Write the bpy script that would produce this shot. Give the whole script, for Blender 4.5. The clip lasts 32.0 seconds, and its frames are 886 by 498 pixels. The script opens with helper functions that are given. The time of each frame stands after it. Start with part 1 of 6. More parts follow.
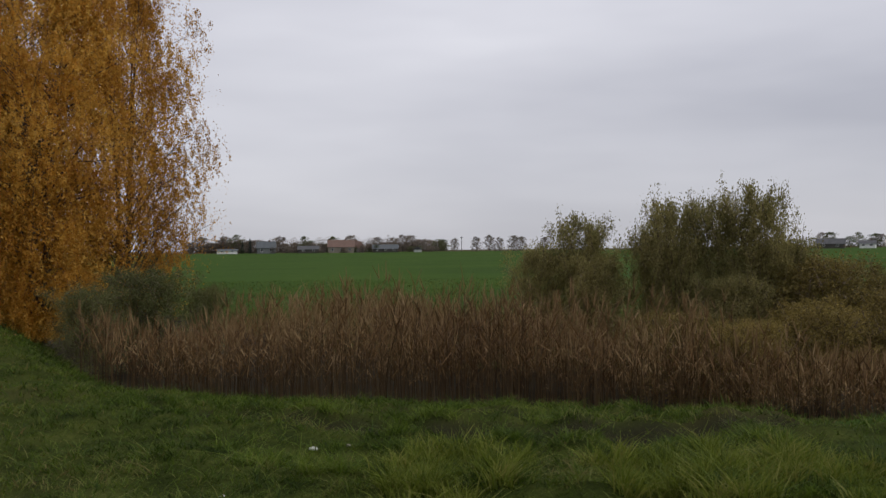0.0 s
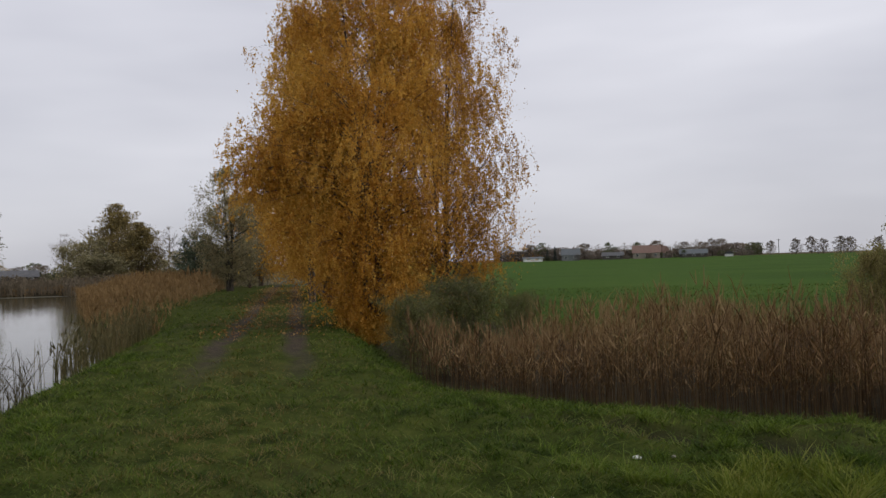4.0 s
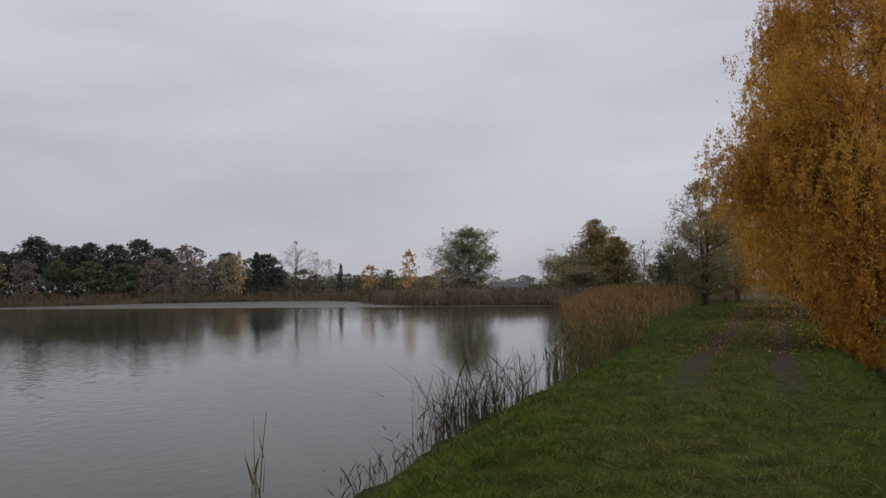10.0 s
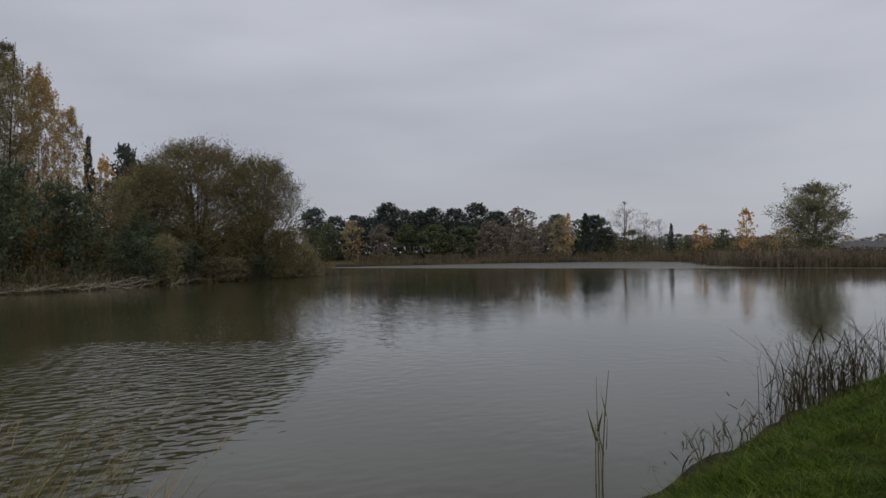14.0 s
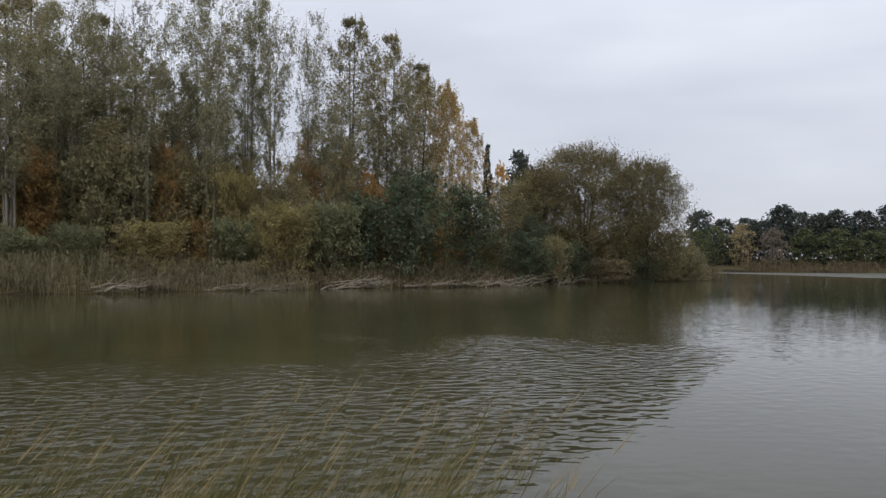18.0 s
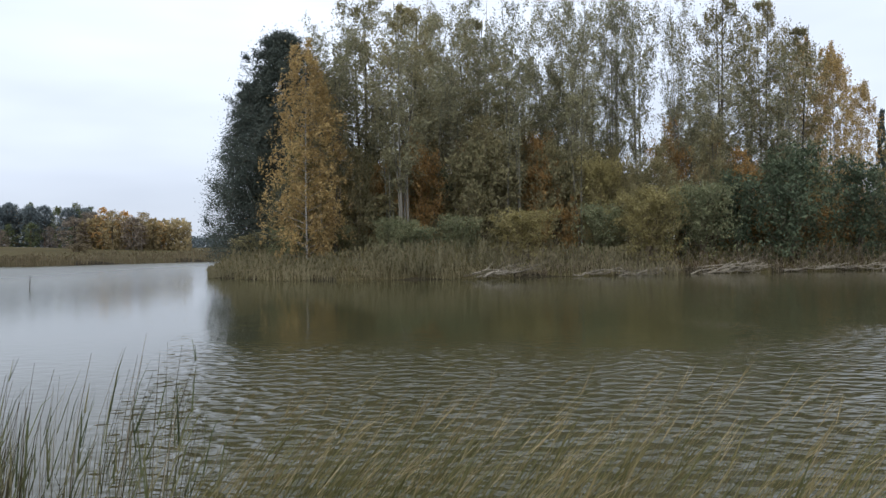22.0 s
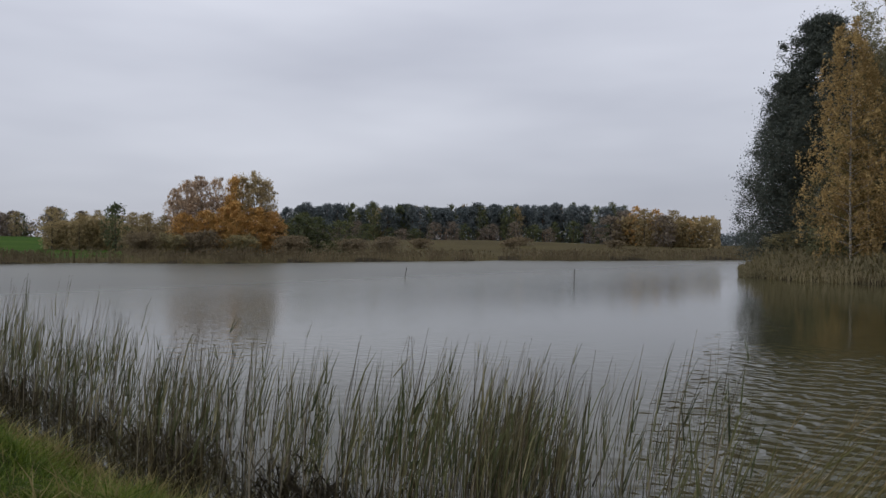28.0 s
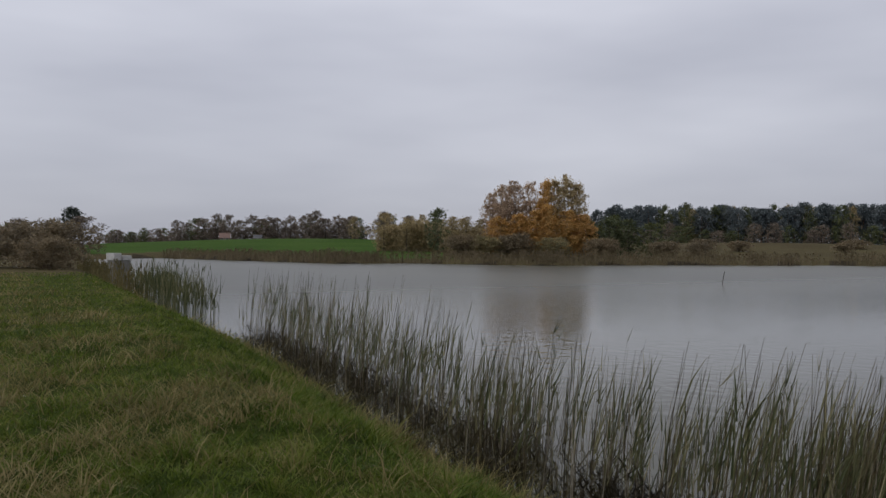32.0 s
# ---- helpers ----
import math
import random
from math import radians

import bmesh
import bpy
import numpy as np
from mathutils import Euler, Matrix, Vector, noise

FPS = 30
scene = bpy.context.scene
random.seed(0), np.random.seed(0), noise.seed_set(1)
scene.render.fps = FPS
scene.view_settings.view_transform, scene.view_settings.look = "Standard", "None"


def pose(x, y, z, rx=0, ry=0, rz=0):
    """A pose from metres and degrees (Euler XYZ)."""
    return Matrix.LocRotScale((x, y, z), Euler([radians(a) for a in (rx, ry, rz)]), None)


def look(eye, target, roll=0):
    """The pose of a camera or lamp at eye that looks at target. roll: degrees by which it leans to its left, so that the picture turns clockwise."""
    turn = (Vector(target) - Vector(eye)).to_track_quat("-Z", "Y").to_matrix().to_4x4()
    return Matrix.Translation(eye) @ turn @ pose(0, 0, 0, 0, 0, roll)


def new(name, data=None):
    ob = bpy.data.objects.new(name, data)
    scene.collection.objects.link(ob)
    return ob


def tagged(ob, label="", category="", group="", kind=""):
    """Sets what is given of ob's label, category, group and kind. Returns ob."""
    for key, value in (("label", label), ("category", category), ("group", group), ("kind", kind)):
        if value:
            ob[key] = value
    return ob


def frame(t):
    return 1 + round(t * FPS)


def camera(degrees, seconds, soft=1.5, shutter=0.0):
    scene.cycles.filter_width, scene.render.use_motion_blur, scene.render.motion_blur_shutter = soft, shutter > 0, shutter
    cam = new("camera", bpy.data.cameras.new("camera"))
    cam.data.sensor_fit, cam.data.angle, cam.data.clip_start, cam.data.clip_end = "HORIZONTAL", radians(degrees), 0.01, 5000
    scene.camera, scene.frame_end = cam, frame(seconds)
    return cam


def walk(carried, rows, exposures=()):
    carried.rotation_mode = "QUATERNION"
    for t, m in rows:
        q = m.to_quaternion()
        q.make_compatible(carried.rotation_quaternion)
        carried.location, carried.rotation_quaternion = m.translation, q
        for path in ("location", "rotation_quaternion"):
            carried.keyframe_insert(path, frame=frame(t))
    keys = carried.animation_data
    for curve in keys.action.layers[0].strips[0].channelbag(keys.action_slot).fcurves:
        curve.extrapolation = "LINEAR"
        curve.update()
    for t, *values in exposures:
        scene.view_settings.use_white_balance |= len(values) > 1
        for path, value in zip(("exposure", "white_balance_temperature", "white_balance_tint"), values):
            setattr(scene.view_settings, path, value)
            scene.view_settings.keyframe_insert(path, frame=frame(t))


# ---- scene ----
PATH = [
    (0.0, -30.59, 0.05, 0.58),
    (0.5, -28.18, 0.85, 0.81),
    (1.0, -25.75, 0.90, 0.95),
    (1.5, -23.02, 0.66, 1.01),
    (2.0, -20.66, 0.50, 0.87),
    (2.5, -17.73, 1.09, 1.15),
    (3.0, -15.16, 0.78, 0.85),
    (3.5, -12.46, 0.79, 1.50),
    (5.5, -3.27, 0.90, 0.39),
    (6.0, -0.66, 0.96, 0.46),
    (6.5, 1.26, 1.29, -0.22),
    (7.0, 3.38, 0.96, 0.72),
    (7.5, 5.85, 1.07, 0.75),
    (8.0, 8.96, 0.98, -0.18),
    (8.5, 12.85, 1.36, 0.90),
    (9.0, 15.70, 1.69, 0.58),
    (9.5, 18.47, 2.23, 0.27),
    (10.0, 21.43, 2.54, 0.90),
    (10.5, 24.31, 2.28, 0.77),
    (11.0, 26.96, 2.09, 0.57),
    (11.5, 30.18, 2.12, 0.91),
    (12.0, 33.17, 2.34, 0.79),
    (12.5, 35.58, 1.83, 0.17),
    (13.0, 37.85, 0.82, 0.11),
    (13.5, 40.06, 0.09, 0.64),
    (14.0, 43.63, 0.22, 1.00),
    (14.5, 47.41, 0.51, 0.67),
    (16.5, 58.50, 0.58, -0.57),
    (17.0, 62.19, 0.71, -0.62),
    (17.5, 66.27, 0.67, -0.49),
    (18.0, 69.39, 0.53, -0.37),
    (18.5, 72.64, 0.60, -0.70),
    (19.0, 75.11, 0.57, -0.68),
    (19.5, 78.69, 0.61, -0.45),
    (20.0, 81.69, 0.38, 0.13),
    (20.5, 83.88, 0.22, 0.58),
    (21.0, 86.86, 0.12, 0.49),
    (21.5, 90.40, 0.05, 0.45),
    (22.0, 94.02, -0.40, 0.86),
    (22.5, 96.83, -0.23, 0.39),
    (23.0, 99.10, -0.03, 0.36),
    (23.5, 102.57, 0.27, 0.61),
    (24.0, 104.50, 0.11, 0.11),
    (24.5, 106.65, 0.29, 0.32),
    (26.5, 119.66, -0.89, -0.25),
    (27.0, 124.59, -1.11, 1.10),
    (27.5, 127.18, -0.53, 0.72),
    (28.0, 129.00, -0.27, 0.05),
    (28.5, 132.75, -0.09, 0.12),
    (29.0, 135.10, 0.02, 0.31),
    (29.5, 137.55, -0.13, 0.04),
    (30.0, 139.82, -0.17, -0.17),
    (30.5, 142.60, 0.04, -0.18),
    (31.0, 144.80, -0.17, -0.38),
    (31.5, 147.34, -0.16, -0.33),
    (32.0, 149.95, -0.11, -0.16),
]


def turned(yaw, pitch, roll):
    """The camera at arm's length before the one who turns, who faces `yaw` degrees left of the dike's line."""
    a = radians(yaw)
    eye = pose(-0.35 * math.sin(a), 0.35 * math.cos(a), 1.7, 0, 0, yaw)
    return eye @ pose(0, 0, 0, 90 + pitch) @ pose(0, 0, 0, 0, 0, -roll)


cam = camera(55.74, 32.0, soft=1.5)
walk(cam, [(t, turned(yaw, pitch, roll)) for t, yaw, pitch, roll in PATH],
     exposures=[(0, 0.1, 6500, 10), (6, 0.2, 6500, 10), (9, 0.04, 6450, 10), (11, -0.12, 6400, 10), (13, -0.2, 6350, 9), (15, -0.15, 6350, 8), (17, 0.2, 6350, 8),
                (19, 0.72, 6200, 7), (20, 0.93, 6050, 6), (22, 0.87, 5950, 5), (24, 0.6, 6050, 5), (26.5, 0.25, 6250, 7), (28, 0.14, 6250, 9), (32, 0.0, 6300, 10)])

# ---- overcast daylight ----
world = bpy.data.worlds.new("overcast_sky")
scene.world = world
world.use_nodes = True
wn = world.node_tree
wn.nodes.clear()


def wnode(kind, **kw):
    n = wn.nodes.new(kind)
    for k, v in kw.items():
        n.inputs[k].default_value = v
    return n


SUN_EL, SUN_AZ = 52.0, 120.0
sky = wn.nodes.new("ShaderNodeTexSky")
sky.sky_type, sky.sun_disc = "NISHITA", False
sky.sun_elevation, sky.sun_rotation = radians(SUN_EL), radians(SUN_AZ)
sky_bg = wnode("ShaderNodeBackground", Strength=0.06)
wn.links.new(sky.outputs[0], sky_bg.inputs["Color"])
coord = wn.nodes.new("ShaderNodeTexCoord")
stretch = wnode("ShaderNodeMapping")
stretch.inputs["Scale"].default_value = (1.0, 1.0, 4.5)
cloud = wnode("ShaderNodeTexNoise", Scale=1.3, Detail=4.0, Roughness=0.5)
ramp = wn.nodes.new("ShaderNodeValToRGB")
ramp.color_ramp.elements[0].position, ramp.color_ramp.elements[0].color = 0.32, (0.47, 0.475, 0.535, 1)
ramp.color_ramp.elements[1].position, ramp.color_ramp.elements[1].color = 0.70, (0.70, 0.70, 0.755, 1)
# an overcast sky is brighter overhead than at the horizon
up = wn.nodes.new("ShaderNodeSeparateXYZ")
lift = wn.nodes.new("ShaderNodeValToRGB")
lift.color_ramp.elements[0].position, lift.color_ramp.elements[0].color = 0.0, (0.63, 0.63, 0.63, 1)
lift.color_ramp.elements[1].position, lift.color_ramp.elements[1].color = 1.0, (1.0, 1.0, 1.0, 1)
knee = lift.color_ramp.elements.new(0.28)
knee.color = (0.83, 0.83, 0.83, 1)
shade = wn.nodes.new("ShaderNodeMix")
shade.data_type, shade.blend_type = "RGBA", "MULTIPLY"
shade.inputs[0].default_value = 1.0
cloud_bg = wnode("ShaderNodeBackground", Strength=1.32)
both = wnode("ShaderNodeMixShader", Fac=0.9)
wout = wn.nodes.new("ShaderNodeOutputWorld")
wn.links.new(coord.outputs["Generated"], stretch.inputs["Vector"])
wn.links.new(stretch.outputs[0], cloud.inputs["Vector"])
wn.links.new(cloud.outputs[0], ramp.inputs[0])
wn.links.new(coord.outputs["Generated"], up.inputs[0])
wn.links.new(up.outputs[2], lift.inputs[0])
wn.links.new(ramp.outputs[0], shade.inputs[6])
wn.links.new(lift.outputs[0], shade.inputs[7])
wn.links.new(shade.outputs[2], cloud_bg.inputs["Color"])
wn.links.new(sky_bg.outputs[0], both.inputs[1])
wn.links.new(cloud_bg.outputs[0], both.inputs[2])
wn.links.new(both.outputs[0], wout.inputs[0])

sun = new("sun", bpy.data.lights.new("sun", "SUN"))
sun.data.energy, sun.data.angle, sun.data.color = 1.4, radians(60), (1.0, 0.97, 0.92)
sun.matrix_world = pose(0, 0, 60, 90 - SUN_EL, 0, 180 - SUN_AZ)


# ---- materials ----
class Nodes:
    """A node material in the making: a Principled shader and short ways to wire it."""

    def __init__(self, name, rough=0.8, spec=0.3):
        self.m = bpy.data.materials.new(name)
        self.m.use_nodes = True
        self.t = self.m.node_tree
        self.b = self.t.nodes["Principled BSDF"]
        self.b.inputs["Roughness"].default_value = rough
        self.b.inputs["Specular IOR Level"].default_value = spec
        self.out = self.t.nodes["Material Output"]
        self.pos = self.add("ShaderNodeTexCoord").outputs["Object"]

    def add(self, kind, **kw):
        n = self.t.nodes.new(kind)
        for k, v in kw.items():
            n.inputs[k].default_value = v
        return n

    def link(self, a, b):
        self.t.links.new(a, b)

    def noise(self, scale, detail=3.0, rough=0.55, vec=None, squash=None, turn=0.0):
        n = self.add("ShaderNodeTexNoise", Scale=scale, Detail=detail, Roughness=rough)
        v = vec if vec is not None else self.pos
        if squash:
            mp = self.add("ShaderNodeMapping")
            mp.inputs["Scale"].default_value = squash
            mp.inputs["Rotation"].default_value = (0, 0, radians(turn))
            self.link(v, mp.inputs["Vector"])
            v = mp.outputs[0]
        self.link(v, n.inputs["Vector"])
        return n.outputs[0]

    def ramp(self, fac, *stops):
        n = self.add("ShaderNodeValToRGB")
        while len(n.color_ramp.elements) < len(stops):
            n.color_ramp.elements.new(0.5)
        for e, (p, c) in zip(n.color_ramp.elements, stops):
            e.position, e.color = p, (*c, 1) if len(c) == 3 else c
        self.link(fac, n.inputs[0])
        return n.outputs[0]

    def mix(self, fac, a, b, how="MIX"):
        n = self.t.nodes.new("ShaderNodeMix")
        n.data_type, n.blend_type = "RGBA", how
        for s, v in ((n.inputs[0], fac), (n.inputs[6], a), (n.inputs[7], b)):
            if isinstance(v, (int, float)):
                s.default_value = v
            elif isinstance(v, tuple):
                s.default_value = (*v, 1)
            else:
                self.link(v, s)
        return n.outputs[2]

    def math(self, op, a, b=None):
        n = self.t.nodes.new("ShaderNodeMath")
        n.operation = op
        for s, v in zip(n.inputs, (a, b)):
            if isinstance(v, (int, float)):
                s.default_value = v
            elif v is not None:
                self.link(v, s)
        return n.outputs[0]

    def bump(self, h, strength=0.4, dist=0.02):
        n = self.add("ShaderNodeBump", Strength=strength, Distance=dist)
        self.link(h, n.inputs["Height"])
        self.link(n.outputs[0], self.b.inputs["Normal"])

    def color(self, c):
        self.link(c, self.b.inputs["Base Color"])


def leaf_mat(name, stops, through_it=0.35, rough=0.6, patch=0.0, wide=0.0):
    """Foliage: each blade or leaf takes a colour of the ramp, each plant shifts it, and light comes through it."""
    k = Nodes(name, rough, 0.12)
    isl = k.add("ShaderNodeNewGeometry").outputs["Random Per Island"]
    rnd = k.add("ShaderNodeObjectInfo").outputs["Random"]
    big = k.noise(patch or 0.35, 2.0)
    f = k.math("ADD", k.math("MULTIPLY", isl, 0.5), k.math("MULTIPLY", k.math("SUBTRACT", big, 0.25), 1.15))
    f = k.math("ADD", f, k.math("MULTIPLY", k.math("SUBTRACT", rnd, 0.5), 0.28))
    if wide:
        f = k.math("ADD", f, k.math("MULTIPLY", k.math("SUBTRACT", k.noise(wide, 2.0), 0.5), 1.3))
    n = len(stops)
    c = k.ramp(f, *[(0.12 + 0.76 * i / max(1, n - 1), s) for i, s in enumerate(stops)])
    k.color(c)
    tr = k.add("ShaderNodeBsdfTranslucent")
    k.link(c, tr.inputs[0])
    mx = k.add("ShaderNodeMixShader")
    mx.inputs[0].default_value = through_it
    k.link(k.b.outputs[0], mx.inputs[1])
    k.link(tr.outputs[0], mx.inputs[2])
    k.link(mx.outputs[0], k.out.inputs[0])
    return k.m


def bark_mat(name, a, b, scale=6.0, squash=(1, 1, 0.3)):
    k = Nodes(name, 0.9, 0.2)
    n = k.noise(scale, 5.0, 0.6, squash=squash)
    k.color(k.ramp(n, (0.35, a), (0.65, b)))
    k.bump(n, 0.6, 0.02)
    return k.m


def plain_mat(name, a, b, scale=3.0, rough=0.85, bump=0.3):
    k = Nodes(name, rough)
    n = k.mix(0.5, k.noise(scale, 5.0), k.noise(scale * 9, 3.0))
    k.color(k.ramp(n, (0.35, a), (0.65, b)))
    k.bump(n, bump, 0.01)
    return k.m


M = {}
M["birch_leaf"] = leaf_mat("birch_leaf", [(0.30, 0.145, 0.024), (0.47, 0.235, 0.038), (0.61, 0.335, 0.055), (0.70, 0.45, 0.10)], 0.55)
M["orange_leaf"] = leaf_mat("orange_leaf", [(0.24, 0.168, 0.08), (0.37, 0.262, 0.112), (0.49, 0.36, 0.158)], 0.45)
M["olive_leaf"] = leaf_mat("olive_leaf", [(0.14, 0.128, 0.07), (0.22, 0.194, 0.102), (0.32, 0.268, 0.138)], 0.42)
M["green_leaf"] = leaf_mat("green_leaf", [(0.06, 0.075, 0.04), (0.095, 0.11, 0.052), (0.15, 0.15, 0.065)], 0.3)
M["grey_leaf"] = leaf_mat("grey_leaf", [(0.15, 0.146, 0.09), (0.22, 0.21, 0.126), (0.31, 0.282, 0.166)], 0.45)
M["dark_leaf"] = leaf_mat("dark_leaf", [(0.044, 0.058, 0.037), (0.07, 0.09, 0.054), (0.108, 0.124, 0.07)], 0.25)
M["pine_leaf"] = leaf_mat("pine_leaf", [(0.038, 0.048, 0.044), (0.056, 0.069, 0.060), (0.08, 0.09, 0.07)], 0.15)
M["brown_leaf"] = leaf_mat("brown_leaf", [(0.12, 0.1, 0.068), (0.18, 0.142, 0.088), (0.24, 0.185, 0.108)], 0.3)
M["rust_leaf"] = leaf_mat("rust_leaf", [(0.2, 0.125, 0.055), (0.31, 0.185, 0.07), (0.42, 0.26, 0.095)], 0.35)
M["yellow_leaf"] = leaf_mat("yellow_leaf", [(0.165, 0.145, 0.066), (0.25, 0.212, 0.09), (0.34, 0.285, 0.12)], 0.42)
M["willow_leaf"] = leaf_mat("willow_leaf", [(0.075, 0.086, 0.03), (0.12, 0.127, 0.045), (0.18, 0.175, 0.062)], 0.35)
M["far_orange_leaf"] = leaf_mat("far_orange_leaf", [(0.36, 0.22, 0.095), (0.52, 0.32, 0.115), (0.64, 0.42, 0.155)], 0.45)
M["far_yellow_leaf"] = leaf_mat("far_yellow_leaf", [(0.19, 0.155, 0.09), (0.29, 0.23, 0.12), (0.39, 0.3, 0.15)], 0.38)
M["ochre_leaf"] = leaf_mat("ochre_leaf", [(0.105, 0.084, 0.028), (0.185, 0.142, 0.042), (0.28, 0.21, 0.06)], 0.35)
M["dome_leaf"] = leaf_mat("dome_leaf", [(0.076, 0.066, 0.033), (0.126, 0.107, 0.05), (0.19, 0.155, 0.074)], 0.33)
M["shrub_leaf"] = leaf_mat("shrub_leaf", [(0.145, 0.135, 0.052), (0.235, 0.21, 0.078), (0.34, 0.285, 0.11)], 0.45)
# yellower grass behind, also lightened in colour for the brighter light there
M["lit_bank_grass"] = leaf_mat("lit_bank_grass", [(0.035, 0.058, 0.008), (0.066, 0.1, 0.012), (0.112, 0.148, 0.02), (0.17, 0.165, 0.046), (0.23, 0.19, 0.085)], 0.4, 0.6, patch=1.8, wide=0.5)
M["reed_pale"] = leaf_mat("reed_pale", [(0.13, 0.116, 0.068), (0.2, 0.175, 0.103), (0.28, 0.236, 0.142)], 0.3, patch=0.25)
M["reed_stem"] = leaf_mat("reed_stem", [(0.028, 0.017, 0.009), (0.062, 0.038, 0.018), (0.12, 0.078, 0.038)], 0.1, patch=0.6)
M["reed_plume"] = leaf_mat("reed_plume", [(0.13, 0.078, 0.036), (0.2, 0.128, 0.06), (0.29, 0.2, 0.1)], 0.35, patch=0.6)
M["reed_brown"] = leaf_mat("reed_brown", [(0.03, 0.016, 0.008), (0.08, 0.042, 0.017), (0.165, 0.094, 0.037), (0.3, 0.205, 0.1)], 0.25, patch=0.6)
M["reed_tan"] = leaf_mat("reed_tan", [(0.11, 0.066, 0.028), (0.19, 0.118, 0.05), (0.29, 0.19, 0.085)], 0.25, patch=0.3)
M["reed_green"] = leaf_mat("reed_green", [(0.04, 0.05, 0.022), (0.08, 0.092, 0.04), (0.15, 0.145, 0.07), (0.28, 0.24, 0.14)], 0.25, patch=1.2)
M["reed_olive"] = leaf_mat("reed_olive", [(0.062, 0.058, 0.026), (0.105, 0.092, 0.038), (0.17, 0.135, 0.06)], 0.25, patch=0.2)
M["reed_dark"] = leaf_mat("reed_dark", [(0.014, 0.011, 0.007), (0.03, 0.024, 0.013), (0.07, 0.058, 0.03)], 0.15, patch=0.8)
M["grass_blade"] = leaf_mat("grass_blade", [(0.021, 0.038, 0.005), (0.044, 0.074, 0.008), (0.082, 0.118, 0.0145), (0.12, 0.134, 0.03), (0.155, 0.134, 0.047)], 0.4, 0.6, patch=5.0, wide=0.8)
M["grass_lush"] = leaf_mat("grass_lush", [(0.026, 0.048, 0.005), (0.056, 0.094, 0.009), (0.108, 0.156, 0.017), (0.15, 0.182, 0.032)], 0.4, 0.6, patch=2.2, wide=0.6)
M["grass_dry"] = leaf_mat("grass_dry", [(0.099, 0.094, 0.033), (0.187, 0.154, 0.061), (0.286, 0.231, 0.110)], 0.3, patch=0.8)
M["fallen_leaf"] = leaf_mat("fallen_leaf", [(0.128, 0.056, 0.016), (0.240, 0.128, 0.040), (0.336, 0.224, 0.096)], 0.1)
M["reed_shore"] = leaf_mat("reed_shore", [(0.085, 0.066, 0.04), (0.13, 0.104, 0.062), (0.185, 0.148, 0.088)], 0.25, patch=0.2)
# far wood leaves paled and greyed to carry distance haze in their colour
M["hazed_pine_leaf"] = leaf_mat("hazed_pine_leaf", [(0.076, 0.094, 0.102), (0.104, 0.124, 0.13), (0.138, 0.153, 0.148)], 0.15)
M["far_brown_leaf"] = leaf_mat("far_brown_leaf", [(0.12, 0.102, 0.088), (0.17, 0.14, 0.112), (0.225, 0.18, 0.13)], 0.3)
M["reed_straw"] = leaf_mat("reed_straw", [(0.17, 0.125, 0.06), (0.26, 0.2, 0.105), (0.36, 0.29, 0.165)], 0.3, patch=1.0)
M["long_grass"] = leaf_mat("long_grass", [(0.034, 0.052, 0.006), (0.072, 0.102, 0.011), (0.135, 0.165, 0.02), (0.2, 0.198, 0.046)], 0.4, 0.6, patch=2.6)
M["reed_thin"] = leaf_mat("reed_thin", [(0.05, 0.056, 0.02), (0.088, 0.086, 0.03), (0.145, 0.122, 0.05), (0.23, 0.175, 0.085)], 0.3, patch=1.2)
M["reed_bank"] = leaf_mat("reed_bank", [(0.1, 0.082, 0.058), (0.15, 0.122, 0.085), (0.21, 0.17, 0.12)], 0.25, patch=0.2)
M["sage_leaf"] = leaf_mat("sage_leaf", [(0.11, 0.122, 0.068), (0.17, 0.178, 0.096), (0.24, 0.235, 0.125)], 0.35)
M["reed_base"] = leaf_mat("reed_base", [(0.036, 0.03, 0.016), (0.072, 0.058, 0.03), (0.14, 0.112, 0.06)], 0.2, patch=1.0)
M["grass_worn"] = leaf_mat("grass_worn", [(0.05, 0.055, 0.01), (0.09, 0.085, 0.02), (0.135, 0.11, 0.035), (0.18, 0.135, 0.055)], 0.4, 0.6, patch=1.5)
M["reed_stalk"] = leaf_mat("reed_stalk", [(0.1, 0.082, 0.055), (0.19, 0.16, 0.115), (0.32, 0.28, 0.21)], 0.2, patch=1.0)
M["mauve_leaf"] = leaf_mat("mauve_leaf", [(0.35, 0.26, 0.19), (0.45, 0.34, 0.24), (0.55, 0.42, 0.29)], 0.4)
M["pale_leaf"] = leaf_mat("pale_leaf", [(0.3, 0.24, 0.14), (0.4, 0.32, 0.18), (0.5, 0.4, 0.22)], 0.4)
M["alder_leaf"] = leaf_mat("alder_leaf", [(0.048, 0.058, 0.05), (0.074, 0.086, 0.072), (0.108, 0.118, 0.092)], 0.2)
# blades in the wheel marks, darkened in colour for the shade of the hollows
M["grass_rut_shaded"] = leaf_mat("grass_rut_shaded", [(0.012, 0.02, 0.003), (0.025, 0.038, 0.005), (0.045, 0.056, 0.01)], 0.3, 0.7, patch=3.0)
M["bed_leaf"] = leaf_mat("bed_leaf", [(0.12, 0.1, 0.045), (0.2, 0.155, 0.06), (0.31, 0.225, 0.08)], 0.35)
M["birch_bark"] = bark_mat("birch_bark", (0.07, 0.06, 0.05), (0.42, 0.39, 0.34), 5.0, (1, 1, 2.5))
M["grey_bark"] = bark_mat("grey_bark", (0.06, 0.052, 0.042), (0.21, 0.19, 0.158), 3.0, (1, 1, 0.15))
M["dark_bark"] = bark_mat("dark_bark", (0.03, 0.026, 0.02), (0.09, 0.075, 0.06))
